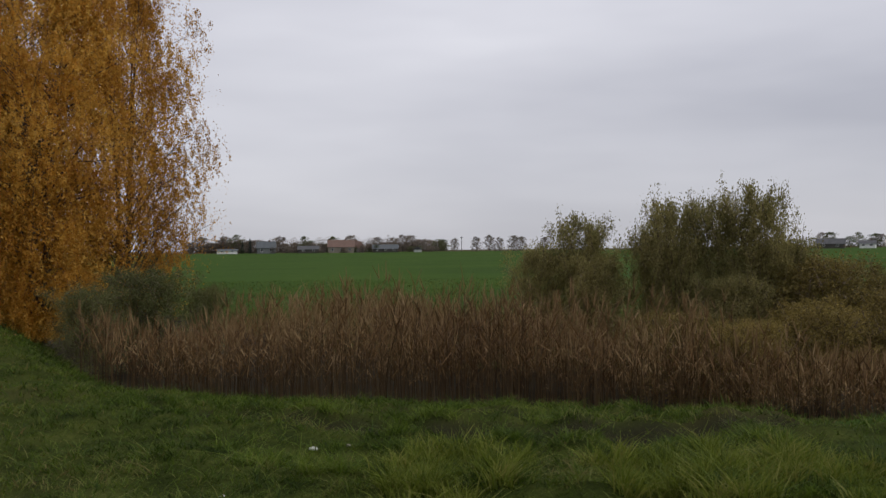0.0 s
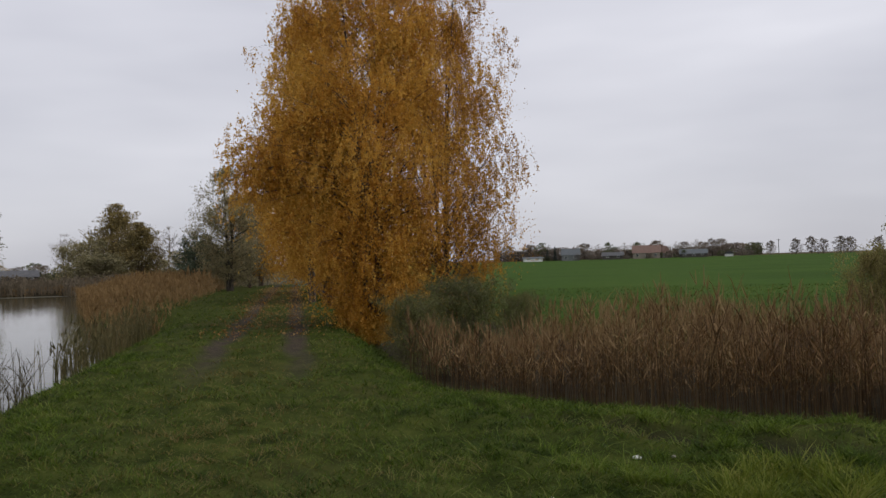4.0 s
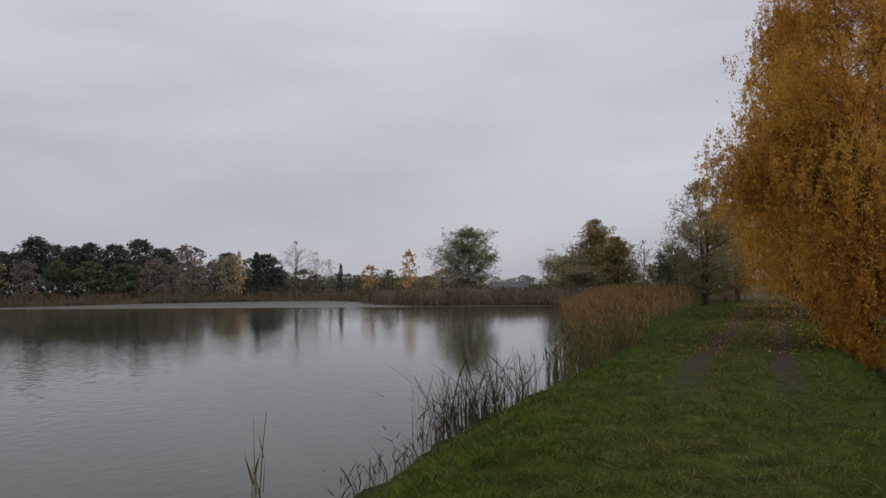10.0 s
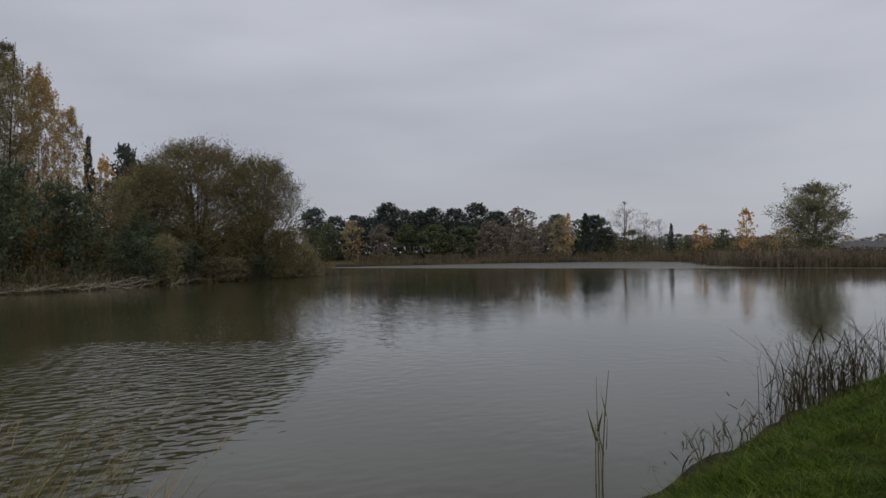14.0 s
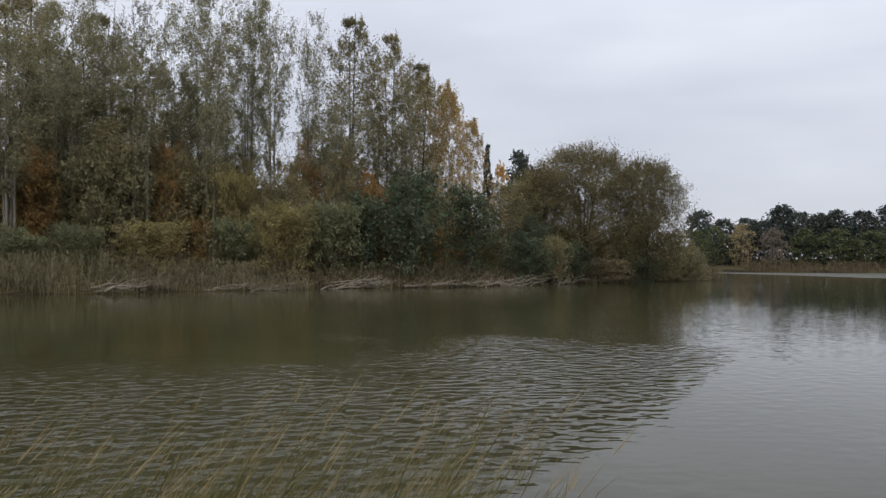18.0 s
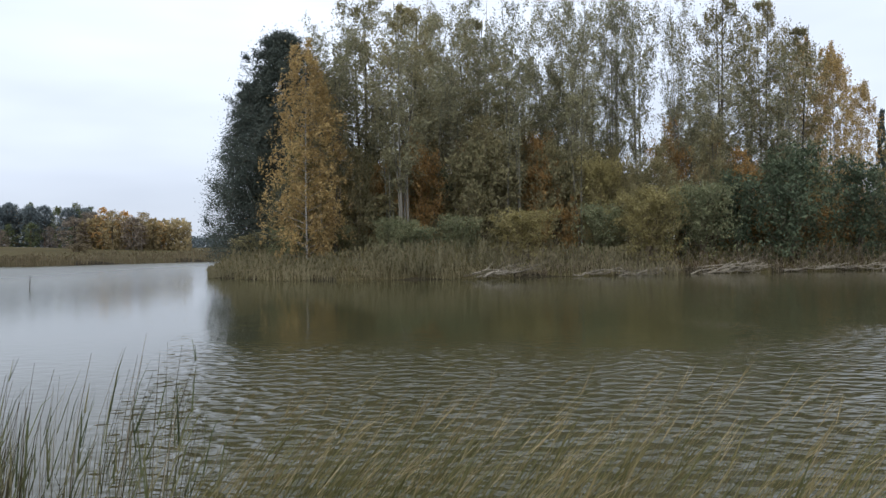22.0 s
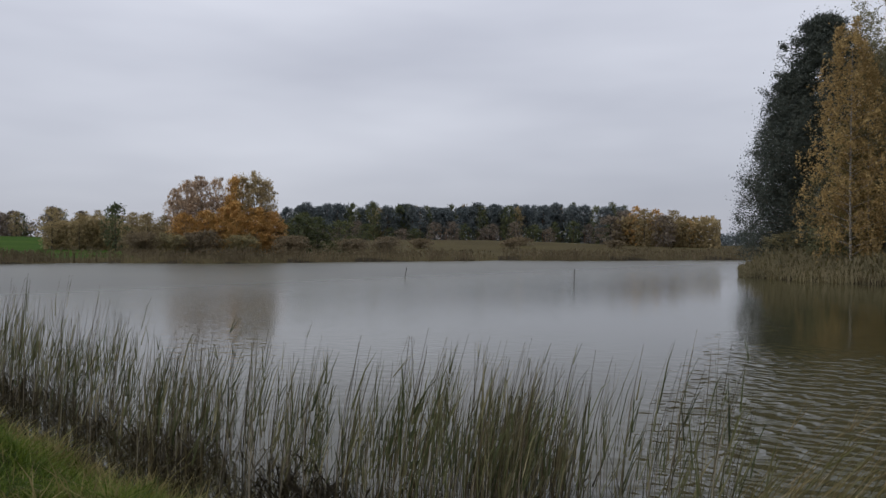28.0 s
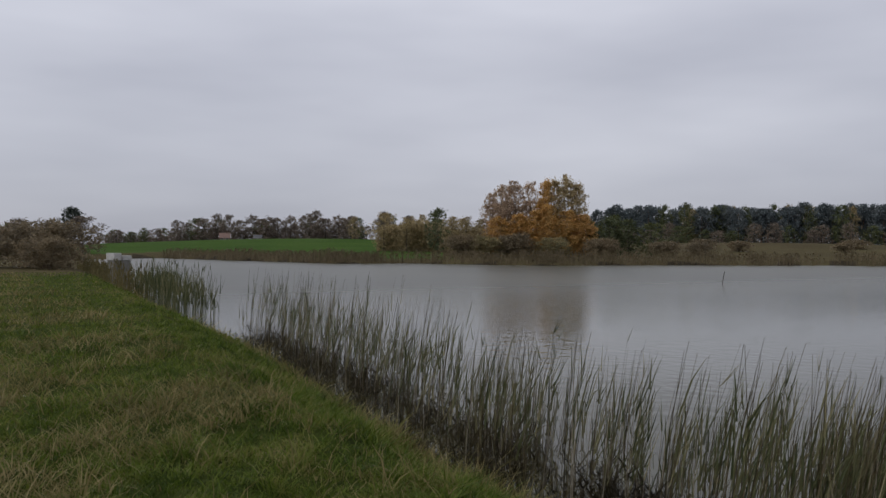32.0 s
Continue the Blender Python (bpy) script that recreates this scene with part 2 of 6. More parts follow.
M["pine_bark"] = bark_mat("pine_bark", (0.08, 0.05, 0.035), (0.22, 0.12, 0.07))
M["twig"] = bark_mat("twig", (0.07, 0.05, 0.035), (0.16, 0.12, 0.09), 20)
M["dead_wood"] = bark_mat("dead_wood", (0.10, 0.083, 0.062), (0.27, 0.235, 0.185), 8)
M["concrete"] = plain_mat("concrete", (0.30, 0.29, 0.27), (0.55, 0.54, 0.51), 2.0)
M["dark_concrete"] = plain_mat("dark_concrete", (0.10, 0.095, 0.085), (0.22, 0.21, 0.19), 2.0)
M["white_paint"] = plain_mat("white_paint", (0.62, 0.62, 0.60), (0.82, 0.82, 0.80), 1.5)
M["cream_wall"] = plain_mat("cream_wall", (0.20, 0.175, 0.14), (0.27, 0.235, 0.19), 0.5)
M["grey_wall"] = plain_mat("grey_wall", (0.13, 0.14, 0.14), (0.19, 0.2, 0.2), 0.5)
M["dark_wall"] = plain_mat("dark_wall", (0.05, 0.045, 0.04), (0.10, 0.09, 0.08), 0.5)
M["red_roof"] = plain_mat("red_roof", (0.11, 0.07, 0.055), (0.16, 0.10, 0.08), 0.8)
M["dark_roof"] = plain_mat("dark_roof", (0.04, 0.04, 0.042), (0.09, 0.09, 0.095), 0.8)
M["grey_roof"] = plain_mat("grey_roof", (0.06, 0.068, 0.074), (0.095, 0.105, 0.112), 0.8)
M["window_glass"] = plain_mat("window_glass", (0.02, 0.025, 0.03), (0.05, 0.055, 0.06), 1.0, 0.15, 0.0)
M["litter"] = plain_mat("litter", (0.42, 0.42, 0.40), (0.62, 0.62, 0.58), 9.0, 0.6)
M["stone"] = plain_mat("stone", (0.12, 0.11, 0.095), (0.24, 0.22, 0.19), 12.0)


def track_mask(k):
    """Two wheel ruts along the dike, 1.6 m apart, broken up by noise; bare soil grows stronger beyond 14 m."""
    sep = k.add("ShaderNodeSeparateXYZ")
    k.link(k.pos, sep.inputs[0])
    wob = k.math("MULTIPLY", k.math("SUBTRACT", k.noise(0.35, 2.0), 0.5), 0.7)
    x = k.math("ADD", sep.outputs[0], wob)
    masks = []
    for centre in (0.05, -1.6):
        d = k.math("ABSOLUTE", k.math("SUBTRACT", x, centre))
        masks.append(k.ramp(d, (0.10, (1, 1, 1)), (0.36, (0, 0, 0))))
    m = k.mix(1.0, masks[0], masks[1], "LIGHTEN")
    far = k.ramp(k.math("MULTIPLY", sep.outputs[1], 0.01), (0.12, (0.05, 0.05, 0.05)), (0.19, (1, 1, 1)))
    return k.mix(1.0, m, far, "MULTIPLY")


MARKS = ((5.6, 2.3), (6.9, 2.8))


def grass_ground():
    k = Nodes("grass_ground", 0.95, 0.02)
    fine, mid, big = k.noise(28, 6.0, 0.7), k.noise(2.2, 4.0), k.noise(0.25, 3.0)
    g = k.ramp(k.mix(0.55, fine, mid), (0.36, (0.014, 0.020, 0.005)), (0.5, (0.034, 0.045, 0.009)), (0.66, (0.07, 0.078, 0.019)))
    dry = k.ramp(big, (0.50, (0, 0, 0)), (0.68, (0.55, 0.55, 0.55)))
    g = k.mix(dry, g, (0.062, 0.052, 0.02))
    soil = k.ramp(k.mix(0.5, fine, k.noise(9, 5.0, 0.65)), (0.36, (0.022, 0.019, 0.016)), (0.50, (0.045, 0.037, 0.029)), (0.66, (0.105, 0.076, 0.047)))
    brk = k.ramp(k.noise(1.2, 3.0), (0.28, (0, 0, 0)), (0.44, (1, 1, 1)))
    # old wheel marks turning off towards the ditch: bare soil darkened for shade
    sep = k.add("ShaderNodeSeparateXYZ")
    k.link(k.pos, sep.inputs[0])
    for across, start in MARKS:
        curve = k.math("POWER", 2.71828, k.math("MULTIPLY", k.math("SUBTRACT", sep.outputs[0], start), -0.5))
        line = k.math("ADD", k.math("MULTIPLY", curve, 4.9), k.math("ADD", k.math("MULTIPLY", mid, 0.4), across - 0.2))
        mark = k.ramp(k.math("ABSOLUTE", k.math("SUBTRACT", sep.outputs[1], line)), (0.25, (0.9, 0.9, 0.9)), (0.70, (0, 0, 0)))
        mark = k.mix(1.0, mark, k.ramp(k.math("MULTIPLY", sep.outputs[0], 0.25), (0.3, (0, 0, 0)), (0.55, (1, 1, 1))), "MULTIPLY")
        g = k.mix(mark, g, (0.02, 0.018, 0.010))
    k.color(k.mix(k.mix(1.0, track_mask(k), brk, "MULTIPLY"), g, soil))
    k.bump(k.mix(0.4, fine, mid), 0.8, 0.05)
    return k.m


def crop_ground(name, a, b, c):
    k = Nodes(name, 0.95, 0.03)
    n = k.mix(0.5, k.noise(0.05, 4.0), k.noise(1.3, 5.0, 0.7))
    k.color(k.ramp(n, (0.36, a), (0.52, b), (0.68, c)))
    k.bump(k.noise(8, 4.0), 0.6, 0.06)
    return k.m


M["grass_ground"] = grass_ground()
M["crop"] = crop_ground("crop", (0.022, 0.047, 0.007), (0.034, 0.067, 0.009), (0.054, 0.082, 0.016))
M["meadow"] = crop_ground("meadow", (0.042, 0.034, 0.018), (0.064, 0.052, 0.025), (0.08, 0.07, 0.032))
M["mud"] = crop_ground("mud", (0.018, 0.015, 0.010), (0.03, 0.024, 0.015), (0.05, 0.04, 0.022))
M["wood_floor"] = crop_ground("wood_floor", (0.03, 0.022, 0.012), (0.055, 0.038, 0.018), (0.09, 0.06, 0.025))


def water_mat():
    """Murky pond water, ruffled by a light breeze in drifting patches."""
    k = Nodes("pond_water", 0.04, 0.5)
    k.b.inputs["IOR"].default_value = 1.22
    k.color(k.ramp(k.noise(0.03, 3.0), (0.4, (0.032, 0.031, 0.014)), (0.6, (0.045, 0.042, 0.02))))
    sep = k.add("ShaderNodeSeparateXYZ")
    k.link(k.pos, sep.inputs[0])
    small = k.noise(3.3, 1.4, 0.45, squash=(1.0, 0.75, 1), turn=25)
    long = k.noise(0.9, 2.0, 0.5, squash=(0.5, 1.0, 1))
    drift = k.ramp(k.noise(0.03, 2.0), (0.42, (0.03, 0.03, 0.03)), (0.64, (0.10, 0.10, 0.10)))
    # the breeze ruffles the water off the dike and in the far bay
    edge = k.math("MULTIPLY", k.math("SUBTRACT", k.noise(0.10, 2.0), 0.5), 0.5)
    out = k.ramp(k.math("ADD", k.math("MULTIPLY", sep.outputs[0], -0.02), edge), (0.26, (1, 1, 1)), (0.52, (0, 0, 0)))
    slack = k.math("MULTIPLY", edge, 0.25)
    ahead = k.math("ADD", k.math("ADD", k.math("MULTIPLY", sep.outputs[1], 0.1), k.math("MULTIPLY", sep.outputs[0], 0.113)), 1.02)
    ahead = k.ramp(k.math("ADD", ahead, slack), (0.32, (1, 1, 1)), (0.52, (0, 0, 0)))
    back = k.math("ADD", k.math("ADD", k.math("MULTIPLY", sep.outputs[1], -0.1), k.math("MULTIPLY", sep.outputs[0], 0.033)), 0.40)
    back = k.ramp(k.math("ADD", back, slack), (0.45, (1, 1, 1)), (0.62, (0, 0, 0)))
    bay = k.ramp(k.math("MULTIPLY", sep.outputs[1], 0.01), (0.98, (0, 0, 0)), (1.08, (1, 1, 1)))
    force = k.mix(1.0, k.mix(1.0, k.mix(1.0, k.mix(1.0, out, ahead, "MULTIPLY"), back, "MULTIPLY"), bay, "LIGHTEN"), drift, "LIGHTEN")
    k.bump(k.math("MULTIPLY", k.math("SUBTRACT", k.mix(0.3, small, long), 0.5), force), 1.0, 0.22)
    # fine ruffling too small to see blurs the mirror in the far bay and towards the outlet
    west = k.ramp(k.math("MULTIPLY", sep.outputs[1], -0.01), (0.12, (0.05, 0.05, 0.05)), (0.50, (0.30, 0.30, 0.30)))
    k.link(k.mix(bay, west, (0.38, 0.38, 0.38)), k.b.inputs["Roughness"])
    return k.m


M["water"] = water_mat()


# ---- ways to build ----
RNG = np.random.default_rng(7)


def quad_mesh(name, verts, faces, mats, index=None, smooth=False, tris=None):
    """A mesh of four-cornered faces, and triangles where given, from arrays."""
    verts, faces = np.asarray(verts, np.float32).reshape(-1, 3), np.asarray(faces, np.int32).reshape(-1, 4)
    me = bpy.data.meshes.new(name)
    me.vertices.add(len(verts))
    me.vertices.foreach_set("co", verts.ravel())
    corners, first = faces.ravel(), np.arange(0, faces.size, 4, dtype=np.int32)
    if tris is not None:
        tris = np.asarray(tris, np.int32).reshape(-1, 3)
        first = np.concatenate([first, faces.size + np.arange(0, tris.size, 3, dtype=np.int32)])
        corners = np.concatenate([corners, tris.ravel()])
    me.loops.add(len(corners))
    me.loops.foreach_set("vertex_index", corners)
    me.polygons.add(len(first))
    me.polygons.foreach_set("loop_start", first)
    for m in mats:
        me.materials.append(m)
    if index is not None:
        me.polygons.foreach_set("material_index", np.asarray(index, np.int32))
    if smooth:
        me.polygons.foreach_set("use_smooth", np.ones(len(first), bool))
    me.update(calc_edges=True)
    return me


def part(name, bm, material, parent, label=""):
    """Links a bmesh, or a mesh that stands already, as ONE mesh object under a thing or a part."""
    if isinstance(bm, bmesh.types.BMesh):
        me = bpy.data.meshes.new(name)
        bm.to_mesh(me)
        bm.free()
        me.materials.append(material)
    else:
        me = bm
    ob = new(name, me)
    ob.parent = parent
    return tagged(ob, label)


def thing(name, label, category, group="", x=0.0, y=0.0, z=0.0, kind=""):
    ob = new(name)
    ob.empty_display_size = 0.2
    ob.location = (x, y, z)
    return tagged(ob, label, category, group, kind)


def unit(v):
    return v / np.maximum(np.linalg.norm(v, axis=-1, keepdims=True), 1e-9)


def tubes(paths, sides=5):
    """Tapered tubes along paths of (points, first radius, last radius)."""
    V, F, n = [], [], 0
    ang = np.arange(sides) * 2 * math.pi / sides
    for pts, r0, r1 in paths:
        pts = np.asarray(pts, float)
        k = len(pts)
        d = unit(np.gradient(pts, axis=0))
        ref = np.where(np.abs(d[:, 2:3]) > 0.9, np.array([[1.0, 0, 0]]), np.array([[0, 0, 1.0]]))
        a = unit(np.cross(d, ref))
        b = np.cross(d, a)
        r = np.linspace(r0, r1, k)[:, None, None]
        ring = pts[:, None] + r * (np.cos(ang)[None, :, None] * a[:, None] + np.sin(ang)[None, :, None] * b[:, None])
        V.append(ring.reshape(-1, 3))
        i = np.arange(k - 1)[:, None] * sides + n
        j = np.arange(sides)[None]
        j2 = (j + 1) % sides
        F.append(np.stack([i + j, i + j2, i + sides + j2, i + sides + j], -1).reshape(-1, 4))
        n += k * sides
    return np.concatenate(V), np.concatenate(F)


def leaves(at, size, rng, shape=0.6, hang=0.0):
    """A pointed three-cornered blade for each leaf, turned at random, or hanging."""
    n = len(at)
    a = rng.normal(size=(n, 3))
    a[:, 2] -= hang
    a = unit(a)
    b = unit(np.cross(a, rng.normal(size=(n, 3))))
    s = (size * rng.uniform(0.6, 1.35, n))[:, None]
    v = np.stack([at - a * s + b * s * shape, at - a * s * 0.7 - b * s * shape, at + a * s], 1).reshape(-1, 3)
    return v, np.arange(3 * n).reshape(-1, 3)


def ribbons(base, tip, width, bow, rng, segs=3, taper=1.0):
    """Narrow blades from base to tip, bowed by the vector bow, tapering to the tip."""
    n = len(base)
    side = np.stack([rng.normal(size=n), rng.normal(size=n), np.zeros(n)], -1)
    side = unit(side) * (np.asarray(width).reshape(-1, 1) * 0.5)
    rows = []
    for i in range(segs + 1):
        t = i / segs
        c = base + (tip - base) * t + bow * (t * t - t)
        w = side * (1.0 - taper * t ** 1.6 * 0.96)
        rows += [c - w, c + w]
    v = np.stack(rows, 1)
    m = 2 * (segs + 1)
    off = (np.arange(n) * m)[:, None, None]
    q = np.array([[2 * i, 2 * i + 1, 2 * i + 3, 2 * i + 2] for i in range(segs)])[None]
    return v.reshape(-1, 3), (off + q).reshape(-1, 4)


def joined(pieces):
    V, F, n = [], [], 0
    for v, f in pieces:
        V.append(v)
        F.append(f + n)
        n += len(v)
    return np.concatenate(V), np.concatenate(F)


# ---- the lie of the land: x to the right of the dike's line, y along it, water at -0.9 ----
WATER = -0.9
LAKE = np.array([(-4.7, 0), (-4.5, 4), (-4.6, 8), (-4.95, 11.5), (-5.25, 15), (-5.3, 26), (-5.4, 34), (-9.5, 44), (-16, 70), (-23, 98), (-27, 104), (-43, 104.5),
                 (-57, 117), (-70, 138), (-87, 153), (-103, 148), (-118, 135), (-127, 110), (-140, 60), (-150, 0), (-150, -40),
                 (-135, -56), (-121, -70), (-116, -82), (-106, -84), (-92, -93), (-73, -98), (-62, -121), (-52, -121), (-45, -160), (-40, -196),
                 (-22, -180), (-13, -110), (-9, -58), (-7.0, -30), (-6.5, -20), (-5.6, -13), (-5.0, -8)])
ISLAND = np.array([(-85, 69), (-74, 42), (-68, 28), (-65.5, 13.6), (-62, 0.4), (-60, -6), (-61.5, -15), (-67, -23), (-80, -27),
                   (-95, -22), (-104, 0), (-108, 30), (-104, 58), (-96, 70)])
DITCH = np.array([(1.9, 130), (2.1, 31), (2.4, 18.5), (2.9, 15.0), (4.6, 12.9), (6.5, 11.0), (9.6, 9.2), (11.6, 7.4), (17, 5), (34, -2),
                  (38, 4), (22, 12), (15, 16), (11, 20), (9.5, 26), (8.5, 34), (8, 130)])


def inside_by(poly, x, y):
    """Metres to the outline, positive inside it."""
    p = np.stack([x, y], -1)
    best = np.full(x.shape, 1e9)
    odd = np.zeros(x.shape, bool)
    for a, b in zip(poly, np.roll(poly, -1, 0)):
        ab = b - a
        t = np.clip(((p - a) @ ab) / (ab @ ab), 0, 1)
        best = np.minimum(best, np.linalg.norm(p - (a + t[..., None] * ab), axis=-1))
        cross = (a[1] > y) != (b[1] > y)
        with np.errstate(divide="ignore", invalid="ignore"):
            odd ^= cross & (x < (b[0] - a[0]) * (y - a[1]) / (b[1] - a[1]) + a[0])
    return np.where(odd, best, -best)


def ease(t):
    t = np.clip(t, 0, 1)
    return t * t * (3 - 2 * t)


def wobble(x, y, s, seed=0.0):
    return (np.sin(x * s + 1.3 + seed) * np.cos(y * s * 1.13 + 0.4 + seed) + 0.6 * np.sin(x * s * 2.3 - y * s * 1.7 + 2.1 + seed)
            + 0.4 * np.cos(x * s * 4.1 + y * s * 3.7 + seed * 2)) / 2.0


def height(x, y):
    x, y = np.asarray(x, float), np.asarray(y, float)
    r = np.hypot(x, y)
    lake = np.minimum(inside_by(LAKE, x, y), -inside_by(ISLAND, x, y))
    lake = lake + 0.18 * wobble(x, y, 1.7)
    ditch = inside_by(DITCH, x, y)
    dike = (np.abs(x + 1.5 + 0.03 * np.minimum(y, 0)) < 40) * 1.0
    top = np.where(r < 60, 0.0, -0.35 * ease((r - 60) / 60))
    top = np.where(x > 6, -0.45 * ease((x - 6) / 8) * ease((y - 4) / 6), top)
    top = top + 4.6 * np.exp(-(((x + 120) / 95) ** 2 + ((y + 310) / 95) ** 2))
    top = top + 1.6 * ease((r - 180) / 320) + 0.05 * wobble(x, y, 0.9) * ease((40 - r) / 30) + 0.045 * wobble(x, y, 2.6, 3.0) * ease((30 - r) / 10)
    top = top - 0.05 * (np.exp(-((x - 0.05) / 0.28) ** 2) + np.exp(-((x + 1.6) / 0.28) ** 2)) * ease((y - 8) / 8)
    for across, start in MARKS:
        line = across + 4.9 * np.exp(-0.5 * (np.clip(x, 0, 30) - start))
        top = top - 0.2 * np.exp(-((y - line) / 0.5) ** 2) * ease((x - 1.2) / 1.2) * ease((16 - x) / 5)
    top = top + 0.11 * wobble(x, y, 3.0, 8.0) * ease((x - 1.5) / 2) * ease((14 - r) / 4)
    top = top + 3.2 * np.exp(-(((x + 205) / 60) ** 2 + ((y + 165) / 75) ** 2))
    z = WATER + (top - WATER) * ease((-lake + 0.25) / 2.4) - 0.9 * ease((lake - 0.1) / 4)
    z = z - 0.40 * ease((ditch + 4.4) / 3.8) * ease((x - 0.9) / 1.8) * (ditch < 1)
    z = np.where(ditch >= 1, z - 0.40 * ease((x - 0.9) / 1.8), z)
    return np.where(ditch > -1.3, z - 0.75 * ease((ditch + 1.3) / 2.6), z)


def ground():
    """One sheet to the horizon: rings that widen outward round the turning point."""
    rings, spokes = 230, 480
    r = 0.4 * (3200 / 0.4) ** (np.arange(rings) / (rings - 1))
    a = np.arange(spokes) * 2 * math.pi / spokes
    x, y = (r[:, None] * np.sin(a)).ravel(), (r[:, None] * np.cos(a)).ravel()
    z = height(x, y)
    i, j = np.arange(rings - 1)[:, None] * spokes, np.arange(spokes)[None]
    j2 = (j + 1) % spokes
    f = np.stack([i + j, i + spokes + j, i + spokes + j2, i + j2], -1).reshape(-1, 4)
    v = np.stack([x, y, z], -1)
    c = v[f].mean(1)
    cx, cy = c[:, 0], c[:, 1]
    cr = np.hypot(cx, cy)
    idx = np.zeros(len(f), int)
    lake = np.minimum(inside_by(LAKE, cx, cy), -inside_by(ISLAND, cx, cy))
    ditch = inside_by(DITCH, cx, cy)
    idx[(cr > 55) & ~((np.abs(cx + 1.5) < 5) & (cy > 0) & (cy < 95))] = 2
    idx[(cx > 9) & (cy > 4) & (ditch < -1) & (cr < 420)] = 1
    idx[(inside_by(LAKE, cx, cy) < -10) & (cx > -175) & (cx < -15) & (cy < -125) & (cy > -330) & (cx > 0.6 * cy)] = 1
    idx[ditch > 0.2] = 3
    idx[lake > 0.1] = 3
    idx[inside_by(ISLAND, cx, cy) > 1.5] = 4
    # the hub, a small fan of four-cornered faces
    mats = [M["grass_ground"], M["crop"], M["meadow"], M["mud"], M["wood_floor"]]
    n = len(v)
    v = np.concatenate([v, [[0, 0, float(height(np.zeros(1), np.zeros(1))[0])]]])
    hub = np.stack([np.full(spokes // 2, n), np.arange(0, spokes, 2), np.arange(1, spokes, 2), (np.arange(0, spokes, 2) + 2) % spokes], -1)
    f = np.concatenate([f, hub])
    idx = np.concatenate([idx, np.zeros(len(hub), int)])
    ob = new("ground", quad_mesh("ground", v, f, mats, idx, True))
    return tagged(ob, "grassy dike crest, green crop fields and brown meadow", "ground", kind="structure")


ground()


def pond():
    xs, ys = np.linspace(-170, -3.5, 60), np.linspace(-215, 165, 120)
    X, Y = np.meshgrid(xs, ys, indexing="ij")
    v = np.stack([X, Y, np.full_like(X, WATER)], -1).reshape(-1, 3)
    i, j = np.arange(59)[:, None] * 120, np.arange(119)[None]
    f = np.stack([i + j, i + 120 + j, i + 121 + j, i + j + 1], -1).reshape(-1, 4)
    ob = new("water", quad_mesh("water", v, f, [M["water"]], None, True))
    return tagged(ob, "murky grey-brown pond water with light ripples", "water", kind="structure")


pond()


def z_at(x, y):
    return float(height(np.array([x]), np.array([y]))[0])


# ---- trees and shrubs ----
def dome(f):
    return np.sqrt(np.clip(1 - (2 * f - 0.75) ** 2 / 1.7, 0.02, 1))


def cone(f):
    return np.clip(1.02 - f, 0.05, 1) ** 0.75


def egg(f):
    return np.clip(np.sin(np.pi * np.clip(f * 0.86 + 0.12, 0, 1)) ** 0.7, 0.08, 1)


def column(f):
    return np.clip(np.sin(np.pi * np.clip(f * 0.8 + 0.2, 0, 1)) ** 0.45, 0.1, 1)


def top_heavy(f):
    return np.clip(0.35 + 0.75 * f - 0.55 * f ** 6, 0.1, 1)


def bell(f):
    return np.interp(f, [0, 0.15, 0.4, 0.7, 0.9, 1], [0.88, 1.0, 0.86, 0.60, 0.36, 0.12])


def swept(f):
    return np.interp(f, [0, 0.06, 0.14, 0.26, 0.40, 0.55, 0.8, 1], [0.2, 0.42, 0.72, 0.92, 1.0, 0.93, 0.68, 0.28])


def skirted(f):
    return np.interp(f, [0, 0.1, 0.5, 0.8, 1], [0.72, 1.0, 0.88, 0.56, 0.2])


def full(f):
    return np.interp(f, [0, 0.12, 0.35, 0.65, 0.85, 1], [0.62, 0.9, 1.0, 0.92, 0.66, 0.3])


